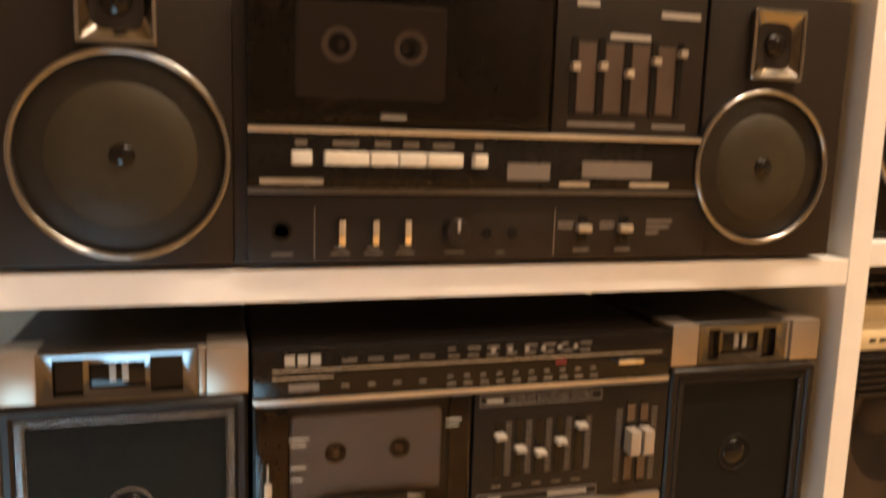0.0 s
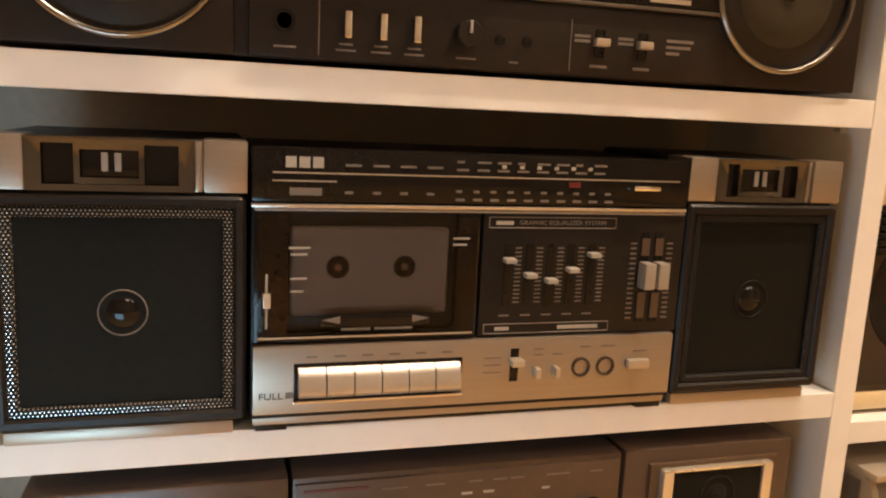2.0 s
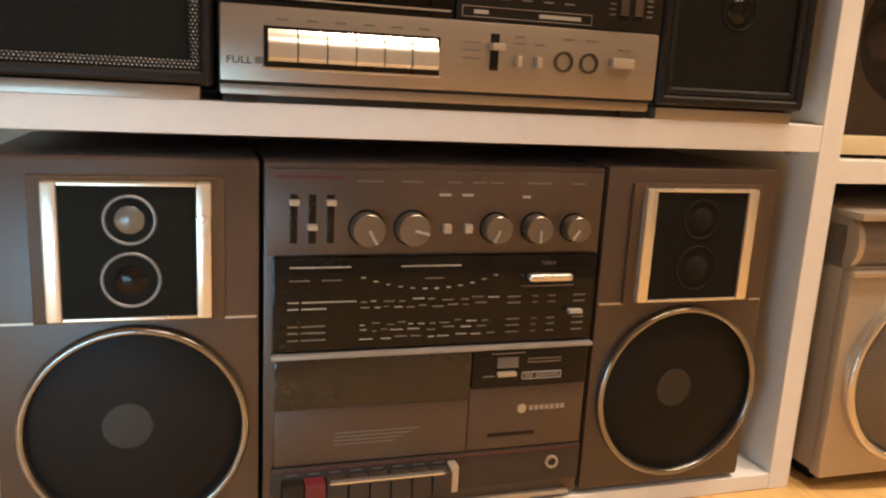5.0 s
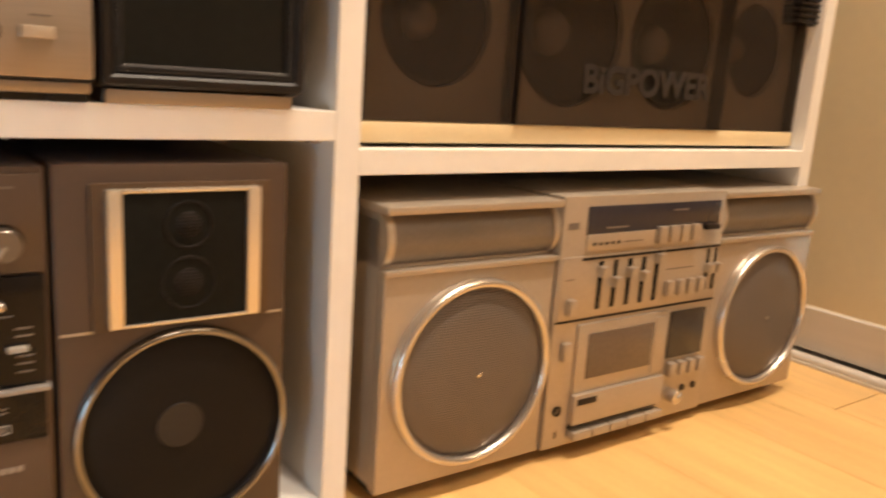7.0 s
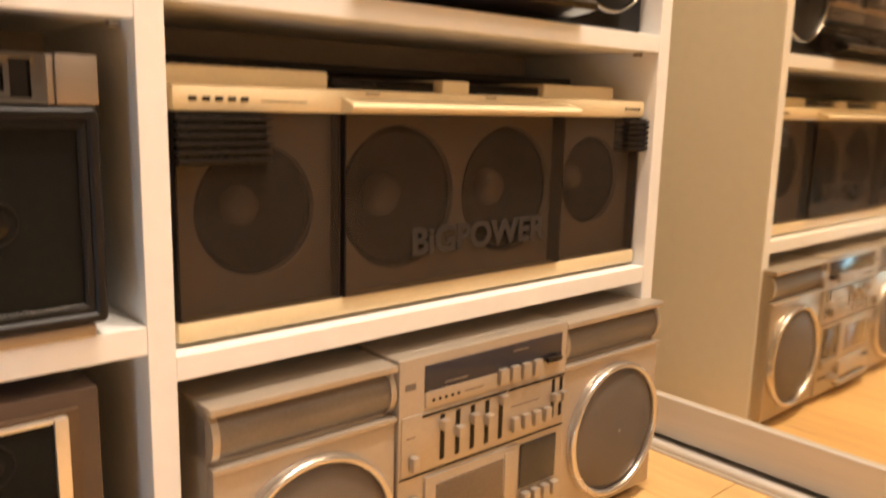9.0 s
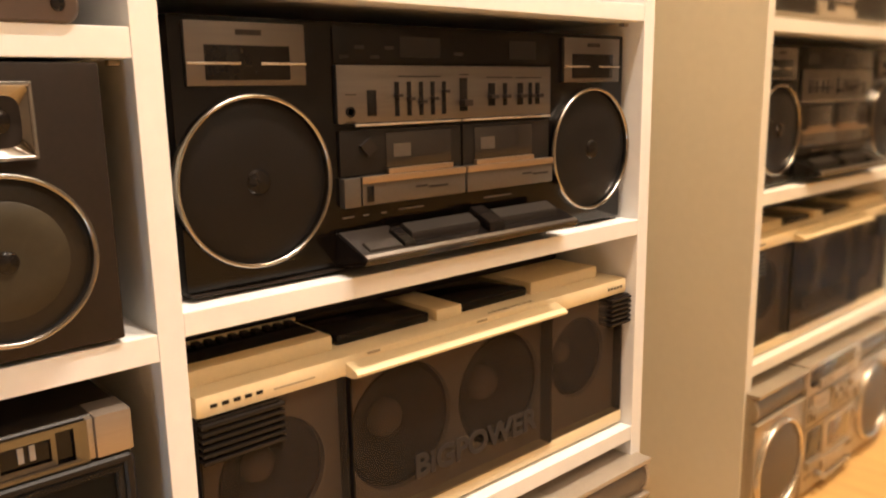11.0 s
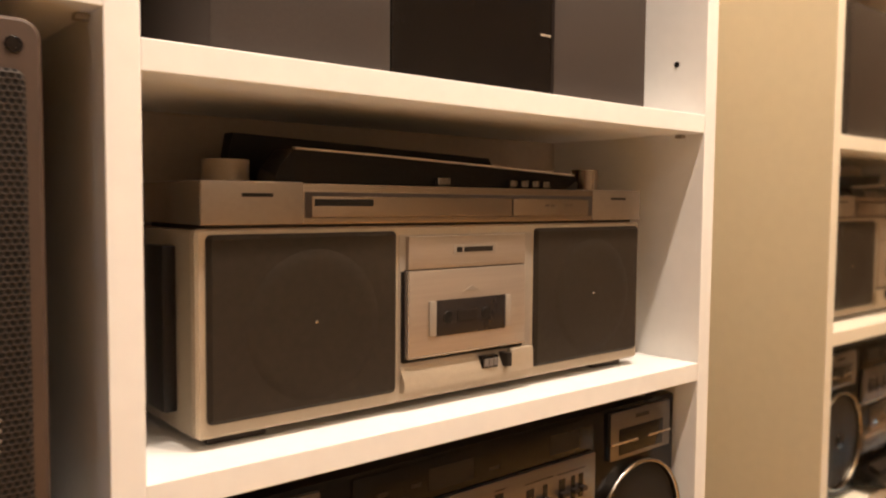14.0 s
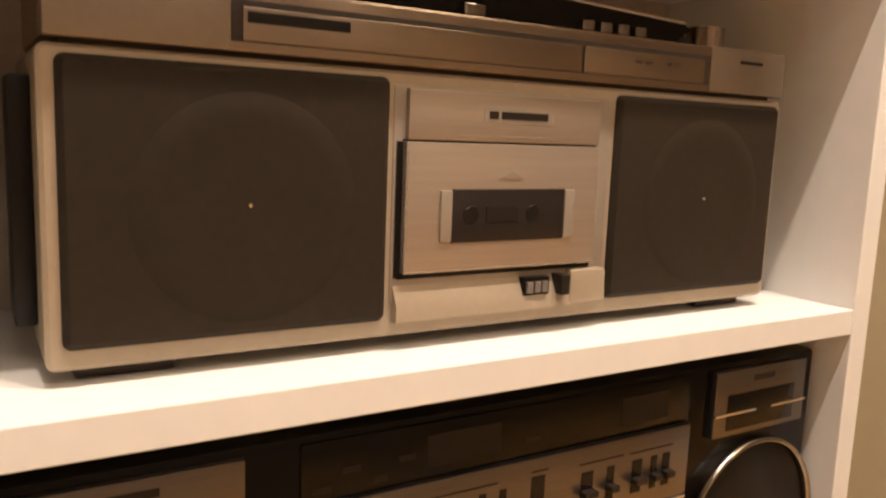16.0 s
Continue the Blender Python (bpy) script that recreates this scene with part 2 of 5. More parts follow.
LETTER = mat("smoke_grey_letters", (0.038, 0.032, 0.027), 0.75, vary=0.08, spec=0.1)
DIM_CREAM = mat("tan_print", (0.34, 0.27, 0.17), 0.5)
BLACK_WEAVE = mat("black_weave", (0.0088, 0.0070, 0.0056), 0.42, vary=0.2, scale=60, bump=0.4, bump_scale=1500, spec=0.2)
SILVER_DARK = mat("dark_silver_plastic", (0.125, 0.106, 0.088), 0.34, metal=0.6, vary=0.08)
GREY_KEY = mat("grey_key_plastic", (0.30, 0.27, 0.24), 0.35, vary=0.06)
CHAMPAGNE = mat("champagne_plastic", (0.40, 0.325, 0.235), 0.42, metal=0.25, vary=0.05, bump=0.05, bump_scale=900)
CHAMPAGNE_METAL = mat("champagne_metal", (0.36, 0.295, 0.235), 0.22, metal=0.95, vary=0.06, scale=60, stretch=(0.05, 1, 1), bump=0.04, bump_scale=700)
DOOR_METAL = mat("pale_brushed_metal", (0.455, 0.38, 0.305), 0.36, metal=0.65, vary=0.07, scale=60, stretch=(0.05, 1, 1), bump=0.04, bump_scale=700)
CHAMPAGNE_SHADED = mat("champagne_side_shaded", (0.22, 0.18, 0.13), 0.5, vary=0.06)
CHAMPAGNE_DARK = mat("champagne_shade", (0.36, 0.31, 0.25), 0.4, metal=0.4, vary=0.06)
CLOTH_SOFT = mat("brown_black_cloth", (0.0285, 0.0205, 0.0128), 0.62, vary=0.16, scale=25, bump=0.3, bump_scale=2500, spec=0.15)
WINDOW_DARK = mat("dark_window_plastic", (0.022, 0.017, 0.015), 0.12, vary=0.15, coat=0.15)
CHAMPAGNE_MATT = mat("champagne_matt", (0.30, 0.245, 0.195), 0.36, metal=0.7, vary=0.06)
GREY_EDGE = mat("grey_metal_edge", (0.30, 0.28, 0.265), 0.38, metal=0.35, vary=0.08)
KNOB_BRONZE = mat("bronze_knob_metal", (0.17, 0.145, 0.12), 0.3, metal=0.6, vary=0.08)
DARK_BROWN = mat("dark_brown_cloth", (0.040, 0.029, 0.023), 0.6, vary=0.12, scale=60, bump=0.3, bump_scale=2200)

ORIGIN = {}


# ---- mesh helpers ----
def thing(name, at, label, category, group="", turn=0.0):
    ob = new(name)
    ob.empty_display_size = 0.02
    ob.matrix_world = pose(*at, 0, 0, turn)
    ORIGIN[ob] = Vector(at)
    return tagged(ob, label, category, group)


def part(name, bm, material, parent=None, label=""):
    """Links a bmesh, drawn in room coordinates, as one mesh under a thing or a part."""
    o = ORIGIN[parent] if parent else Vector()
    me = bpy.data.meshes.new(name)
    if o.length:
        bmesh.ops.translate(bm, verts=bm.verts, vec=-o)
    bm.to_mesh(me)
    bm.free()
    me.materials.append(material)
    ob = new(name, me)
    if parent:
        ob.parent = parent
    ORIGIN[ob] = o
    if label:
        ob["label"] = label
    return ob


def smooth(ob):
    for p in ob.data.polygons:
        p.use_smooth = True
    ob.data.set_sharp_from_angle(angle=radians(40))
    return ob


def box(x0, x1, y0, y1, z0, z1, bevel=0.0008, segments=2):
    bm = bmesh.new()
    bmesh.ops.create_cube(bm, size=1.0)
    bmesh.ops.scale(bm, verts=bm.verts, vec=(x1 - x0, y1 - y0, z1 - z0))
    bmesh.ops.translate(bm, verts=bm.verts, vec=((x0 + x1) / 2, (y0 + y1) / 2, (z0 + z1) / 2))
    if bevel:
        lim = 0.45 * min(x1 - x0, y1 - y0, z1 - z0)
        bmesh.ops.bevel(bm, geom=bm.edges[:], offset=min(bevel, lim), segments=segments, affect="EDGES", profile=0.6)
    return bm


def outline(x0, x1, z0, z1, r, n=5):
    """Corner points of a rounded rectangle, counter-clockwise."""
    pts = []
    for cx, cz, a0 in ((x1 - r, z0 + r, -90), (x1 - r, z1 - r, 0), (x0 + r, z1 - r, 90), (x0 + r, z0 + r, 180)):
        for i in range(n + 1):
            a = radians(a0 + 90 * i / n)
            pts.append((cx + r * math.cos(a), cz + r * math.sin(a)))
    return pts


def loft(rings, cap_first=True, cap_last=True, close=True):
    """Skin over rings of 3D points, each with as many points."""
    bm = bmesh.new()
    vs = [[bm.verts.new(p) for p in ring] for ring in rings]
    n = len(vs[0])
    for a, b in zip(vs, vs[1:]):
        for i in range(n if close else n - 1):
            j = (i + 1) % n
            bm.faces.new((a[i], a[j], b[j], b[i]))
    if cap_first:
        bm.faces.new(vs[0][::-1])
    if cap_last:
        bm.faces.new(vs[-1])
    bmesh.ops.recalc_face_normals(bm, faces=bm.faces[:])
    return bm


def slab(x0, x1, z0, z1, y0, y1, r=0.004, edge=0.001):
    """Plate facing the room at y0, with rounded corners and a softened rim."""
    r2 = max(r - edge, 0.0003)
    return loft([[(x, y1, z) for x, z in outline(x0, x1, z0, z1, r)],
                 [(x, y0 + edge, z) for x, z in outline(x0, x1, z0, z1, r)],
                 [(x, y0, z) for x, z in outline(x0 + edge, x1 - edge, z0 + edge, z1 - edge, r2)]])


def rim(x0, x1, z0, z1, w, y0, y1, r=0.003):
    """Frame of width w round an opening, from y0 (front) to y1."""
    o, i = outline(x0, x1, z0, z1, r), outline(x0 + w, x1 - w, z0 + w, z1 - w, max(r - w, 0.0006))
    e = min(w, y1 - y0) * 0.25
    oe, ie = outline(x0 + e, x1 - e, z0 + e, z1 - e, max(r - e, 0.0005)), outline(x0 + w - e, x1 - w + e, z0 + w - e, z1 - w + e, max(r - w + e, 0.0006))
    return loft([[(x, y1, z) for x, z in o], [(x, y0 + e, z) for x, z in o], [(x, y0, z) for x, z in oe],
                 [(x, y0, z) for x, z in ie], [(x, y0 + e, z) for x, z in i], [(x, y1, z) for x, z in i], [(x, y1, z) for x, z in o]], False, False)


def lathe(cx, cz, profile, n=48):
    """Turned shape about a line towards the room; profile: radius and y."""
    rings = [[(cx + r * math.cos(2 * math.pi * i / n), y, cz + r * math.sin(2 * math.pi * i / n)) for i in range(n)] for r, y in profile]
    return loft(rings, profile[0][0] > 1e-5, profile[-1][0] > 1e-5)


def cyl(cx, cz, r, y0, y1, n=24, edge=0.0006):
    return lathe(cx, cz, [(r, y1), (r, y0 + edge), (r - edge, y0)], n)


def ring(cx, cz, r, w, y0, y1, n=64):
    """Polished trim ring, round in section."""
    prof = [(r, y1)] + [(r - w / 2 + w / 2 * math.cos(a), y0 + (y1 - y0) * 0.4 * (1 - math.sin(a))) for a in [math.pi * k / 8 for k in range(9)]] + [(r - w, y1), (r, y1)]
    return loft([[(cx + q * math.cos(2 * math.pi * i / n), y, cz + q * math.sin(2 * math.pi * i / n)) for i in range(n)] for q, y in prof], False, False)


def put(name, bm, material, parent, label=""):
    return smooth(part(name, bm, material, parent, label))


def bars(parent, y, rows, material=WHITE_INK, h=0.0012):
    """Small printed marks: x, z, width each."""
    for x, z, w in rows:
        part("print_mark", box(x, x + w, y - 0.0003, y + 0.0005, z - h / 2, z + h / 2, 0), material, parent)


def words(text, parent, x, y, z, size, material, width=None, extrude=0.0002, weight=0.0):
    cu = bpy.data.curves.new("lettering", "FONT")
    cu.body, cu.size, cu.extrude, cu.offset = text, size, extrude, weight
    ob = bpy.data.objects.new("lettering", cu)
    scene.collection.objects.link(ob)
    bpy.context.view_layer.update()
    me = bpy.data.meshes.new_from_object(ob.evaluated_get(bpy.context.evaluated_depsgraph_get()))
    bpy.data.objects.remove(ob)
    wide = max(v.co.x for v in me.vertices) or 1
    k = width / wide if width else 1.0
    me.transform(pose(*(Vector((x, y, z)) - ORIGIN[parent])) @ Matrix.Diagonal((k, 1, 1, 1)) @ pose(0, 0, 0, 90))
    me.materials.append(material)
    ob = new("lettering", me)
    ob.parent = parent
    return ob


def knob(parent, x, z, r, y, depth=0.012, material=SILVER, angle=0, name="knob"):
    k = put(name, cyl(x, z, r, y - depth, y + 0.002, 32), material, parent)
    p = box(-0.0009, 0.0009, y - depth - 0.0012, y - depth + 0.001, 0, r * 0.95, 0.0003)
    bmesh.ops.rotate(p, verts=p.verts, cent=(0, 0, 0), matrix=Matrix.Rotation(radians(angle), 3, "Y"))
    bmesh.ops.translate(p, verts=p.verts, vec=(x, 0, z))
    part("pointer", p, WHITE_INK if material is not SILVER else CHAR, k)
    return k


def slider(parent, x, z0, z1, pos, y, w=0.0028, cap=(0.005, 0.0035), material=SILVER, depth=0.007):
    s = part("slider_slot", box(x - w / 2, x + w / 2, y - 0.0005, y + 0.003, z0, z1, 0.0003), GLOSS, parent)
    zc = z0 + (z1 - z0) * pos
    part("slider_cap", box(x - cap[0] / 2, x + cap[0] / 2, y - depth, y, zc - cap[1] / 2, zc + cap[1] / 2, 0.0006), material, s)


def cassette(parent, x, z, y, material=GREY_SHELL, w=0.100, h=0.063, window=True):
    c = put("cassette", slab(x, x + w, z, z + h, y, y + 0.011, 0.003), material, parent)
    for k in (-1, 1):
        cx = x + w / 2 + k * 0.02125 * w / 0.1
        put("reel_hub", cyl(cx, z + h * 0.55, 0.0072, y - 0.0006, y + 0.001, 20, 0.0002), GLOSS, c)
        put("spindle", cyl(cx, z + h * 0.55, 0.0022, y - 0.0012, y + 0.001, 12, 0.0002), BRONZE, c)
    if window:
        part("cassette_window", box(x + w * 0.38, x + w * 0.62, y - 0.0004, y + 0.001, z + h * 0.47, z + h * 0.63, 0), DARK_SHELL, c)
    return c


# ---- the room ----
FRONT, DEEP = 0.0, 0.205
MIRROR_X = 0.744


def structure(name, bm, material, label, category):
    return tagged(part(name, bm, material), label, category, kind="structure")


floor = structure("floor", box(-2.6, 1.6, -2.6, 0.30, -0.06, -0.004, 0), OAK, "honey-coloured oak board floor", "floor")
structure("ceiling", box(-2.6, 1.6, -2.6, 0.30, CEILING, CEILING + 0.06, 0), CREAM_WALL, "plain cream painted ceiling", "ceiling")
structure("wall_back", box(-2.6, 1.6, 0.225, 0.30, -0.004, CEILING, 0), CREAM_WALL, "cream painted wall behind the shelves", "wall")
structure("wall_left", box(-2.6, -2.52, -2.6, 0.225, -0.004, CEILING, 0), SHADED_WALL, "unseen side wall, its cream darkened for a dim room", "wall")
structure("wall_rear", box(-2.52, 1.6, -2.6, -2.52, -0.004, CEILING, 0), SHADED_WALL, "unseen wall across the room, its cream darkened for a dim room", "wall")
structure("wall_right", box(0.80, 0.88, -2.52, 0.225, -0.004, CEILING, 0), CREAM_WALL, "cream painted wall behind the mirror door", "wall")

# mirror sliding door
door = thing("mirror_door", (MIRROR_X, -0.6, 0.0), "tall mirrored sliding door in a satin metal frame", "sliding door")
part("mirror", box(MIRROR_X, MIRROR_X + 0.006, -1.42, 0.20, 0.068, 2.2, 0), MIRROR, door, "clear mirror glass")
part("bottom_rail", box(MIRROR_X - 0.008, MIRROR_X + 0.014, -1.42, 0.20, 0.012, 0.0685, 0.0015), ALU, door, "satin aluminium bottom rail")
part("top_rail", box(MIRROR_X - 0.008, MIRROR_X + 0.014, -1.42, 0.20, 2.1995, 2.25, 0.0015), ALU, door)
part("stile", box(MIRROR_X - 0.008, MIRROR_X + 0.014, -1.45, -1.42, 0.012, 2.25, 0.0015), ALU, door)
track = thing("door_track", (MIRROR_X, -0.6, 0.0), "low rounded aluminium floor track of the sliding door", "door track")
put("track_body", box(MIRROR_X - 0.040, MIRROR_X + 0.03, -2.0, 0.22, -0.003, 0.004, 0.001), ALU, track)
t = bmesh.new()
bmesh.ops.create_cone(t, cap_ends=True, segments=20, radius1=0.0075, radius2=0.0075, depth=2.2, matrix=pose(MIRROR_X - 0.030, -0.9, 0.006, 90))
put("track_bead", t, ALU, track)
part("track_groove", box(MIRROR_X - 0.0205, MIRROR_X - 0.0165, -2.0, 0.22, 0.0035, 0.0048, 0), BLACK, track)

# shelving unit
LEFT, MID, RIGHT, T = -0.68, 0.0, 0.588, 0.020
unit = thing("shelving_unit", (0, 0.1, 0), "tall white laminate shelving unit filled with portable stereos", "shelving")
part("divider", box(MID, MID + T, FRONT, DEEP, 0.0, 2.2, 0.0008), WHITE, unit)
part("side_panel", box(RIGHT, RIGHT + T, FRONT, DEEP, 0.0, 2.2, 0.0008), WHITE, unit)
part("side_panel", box(LEFT - T, LEFT, FRONT, DEEP, 0.0, 2.2, 0.0008), WHITE, unit)
part("back_panel", box(LEFT - T, RIGHT + T, DEEP, DEEP + 0.006, 0.0, 2.2, 0), BACK, unit, "thin back board, shade put into its brown tone")
LEFT_TOPS, RIGHT_TOPS = (0.014, 0.306, 0.532, 0.745, 1.08, 1.4, 1.8, 2.2), (0.280, 0.544, 0.791, 1.046, 1.38, 1.8, 2.2)
for x0, x1, tops in ((LEFT, MID, LEFT_TOPS), (MID + T, RIGHT, RIGHT_TOPS)):
    for z in tops:
        th = (0.0205 if x0 == LEFT else 0.0185) if z > 0.02 else 0.0135
        s = part("shelf", box(x0, x1, FRONT + 0.0004, DEEP, z - th, z, 0.0008), WHITE, unit)
        for px in (x0 + 0.004, x1 - 0.004):
            if z > 0.02:
                part("shelf_pin", box(px - 0.004, px + 0.004, 0.022, 0.030, z - th - 0.004, z - th - 0.0002, 0.001), CHAMPAGNE_DARK, s)
for z in (1.101, 1.2):
    put("peg_hole", (lambda b: (bmesh.ops.rotate(b, verts=b.verts, cent=(0, 0, 0), matrix=Matrix.Rotation(radians(90), 3, "Z")), bmesh.ops.translate(b, verts=b.verts, vec=(RIGHT, 0.035, z)), b)[-1])(lathe(0, 0, [(0.003, -0.0002), (0.003, 0.0006)], 14)), BLACK, unit)

# ceiling downlights
for x in (0.08, 0.37, 0.66):
    dl = thing("ceiling_downlight", (x, -0.42, CEILING), "small round recessed warm ceiling downlight", "downlight", "row of downlights")
    part("bezel", (lambda b: (bmesh.ops.create_cone(b, cap_ends=True, segments=28, radius1=0.045, radius2=0.05, depth=0.008, matrix=pose(x, -0.42, CEILING - 0.004)), b)[-1])(bmesh.new()), ALU, dl)
    la = bpy.data.lights.new("downlight_bulb", "SPOT")
    la.energy, la.color, la.shadow_soft_size, la.spot_size, la.spot_blend = LAMP_POWER, LAMP_COLOUR, 0.022, radians(150), 0.5
    ob = new("downlight_bulb", la)
    ob.matrix_world = look((x, -0.42, CEILING - 0.03), (x, -0.35, 0))

# round fill light out of view, added to lift the stereo fronts
cl = thing("ceiling_fill", (0.15, -1.45, CEILING), "unseen round white fill light added at the ceiling", "ceiling lamp")
part("base_ring", (lambda b: (bmesh.ops.create_cone(b, cap_ends=True, segments=40, radius1=0.44, radius2=0.46, depth=0.03, matrix=pose(0.15, -1.45, CEILING - 0.015)), b)[-1])(bmesh.new()), WHITE, cl)
la = bpy.data.lights.new("fill_disc_light", "AREA")
la.shape, la.size, la.energy, la.color = "DISK", 0.86, ROOM_POWER, LAMP_COLOUR
ob = new("fill_disc_light", la)
ob.matrix_world = look((0.15, -1.45, CEILING - 0.04), (0.1, -1.2, 0))

# helper panel on the floor, out of view, added for the pale blue light
blue_fill = thing("blue_fill_panel", (-0.69, -0.53, 0.0), "unseen glowing panel on a foot, added for pale blue light", "monitor", turn=4)
put("cabinet", box(-0.850, -0.530, -0.545, -0.511, 0.02, 0.235, 0.004), BLACK, blue_fill)
part("glow_face", box(-0.840, -0.540, -0.5115, -0.5095, 0.03, 0.225, 0), FILL_BLUE, blue_fill, "glowing pale blue face")
put("neck", box(-0.72, -0.66, -0.542, -0.522, 0.012, 0.025, 0.003), BLACK, blue_fill)
put("foot", box(-0.75, -0.63, -0.58, -0.48, 0.0, 0.014, 0.004), BLACK, blue_fill)

# ---- stereo on the middle shelf of the wide bay: black and silver, loose speakers ----
def small_woofer_box(root_name, x0, x1, z0, f, label, flip):
    """Detachable speaker: black mesh front in a dark frame, silver corner blocks, tweeter horn on top."""
    zt = z0 + 0.149
    sp = thing(root_name, ((x0 + x1) / 2, f + 0.06, z0), label, "speaker", "pair of loose speakers")
    put("case", slab(x0, x1, z0 + 0.008, zt + 0.031, f + 0.006, f + 0.13, 0.004, 0.002), CHAR, sp)
    put("plinth", box(x0 + 0.004, x1 - 0.008, f + 0.002, f + 0.12, z0, z0 + 0.0085, 0.0015), PANEL_SILVER, sp)
    put("grille_frame", rim(x0 + 0.001, x1 - 0.001, z0 + 0.010, zt - 0.001, 0.007, f - 0.002, f + 0.007, 0.004), BLACK, sp)
    # same studs, bright at the left, dull at the right: light put into tone
    put("stud_border", rim(x0 + 0.0075, x1 - 0.0075, z0 + 0.0165, zt - 0.0075, 0.0065, f - 0.0005, f + 0.007, 0.003), DOTTED_LIT if x0 < -0.3 else DOTTED_SHADED, sp, "black metal border with rows of small metal studs")
    put("grille", slab(x0 + 0.012, x1 - 0.012, z0 + 0.021, zt - 0.012, f + 0.003, f + 0.008, 0.004, 0.0015), MESH_DARK_SMOOTH, sp)
    hx0, hx1 = x0 + 0.022, x1 - 0.030
    for cx0, cx1 in ((x0, hx0), (x1 - 0.025, x1)):
        put("corner_block", box(cx0, cx1, f - 0.001, f + 0.03, zt + 0.001, zt + 0.0315, 0.0015), PANEL_SILVER, sp)
    put("edge_strip", box(hx1, x1 - 0.0252, f + 0.001, f + 0.03, zt + 0.001, zt + 0.0305, 0.0012), PANEL_SILVER, sp)
    c = (hx0 + hx1) / 2 - 0.001

    def flange(u0, u1, w0, w1, ya, inset_x, inset_z, yb):
        """Four polished faces sloping inwards from the outer to the inner rectangle."""
        outer, inner = ((u0, w0), (u1, w0), (u1, w1), (u0, w1)), ((u0 + inset_x, w0 + inset_z), (u1 - inset_x, w0 + inset_z), (u1 - inset_x, w1 - inset_z), (u0 + inset_x, w1 - inset_z))
        return loft([[(x, yb, z) for x, z in outer], [(x, ya, z) for x, z in outer], [(x, yb, z) for x, z in inner]], False, False)
    put("horn_frame", flange(hx0, hx1, zt + 0.001, zt + 0.031, f - 0.001, 0.0085, 0.0036, f - 0.0001), HORN_FRAME, sp, "polished flared horn frame")
    put("horn_back", box(hx0, hx1, f + 0.0040, f + 0.0062, zt + 0.002, zt + 0.030, 0), GLOSS, sp)
    throat = put("horn_throat", flange(c - 0.0185, c + 0.0185, zt + 0.0050, zt + 0.0275, f + 0.0002, 0.0030, 0.0034, f + 0.0010), HORN_FRAME, sp)
    put("horn_mouth", box(c - 0.0160, c + 0.0160, f + 0.0030, f + 0.0041, zt + 0.0078, zt + 0.0247, 0.0003), GLOSS, sp)
    for bx in (c - 0.0045, c + 0.0025):
        part("horn_fin", box(bx, bx + 0.0036, f + 0.0018, f + 0.0031, zt + 0.0120, zt + 0.0225, 0.0004), GREY_EDGE, throat)
    cz = (z0 + 0.02 + zt - 0.012) / 2
    mid = (x0 + x1) / 2
    # ring tone follows the light too: paler at the left, darker at the right
    g = put("centre_ring", ring(mid, cz, 0.014, 0.0009, f + 0.0022, f + 0.0035, 40), DIM_INK if flip == 0 else CHAR, sp)
    put("centre_dome", lathe(mid, cz, [(0.010, f + 0.0035), (0.008, f + 0.0015), (0.004, f + 0.0003), (1e-6, f)], 24), GLOSS, g)
    return sp


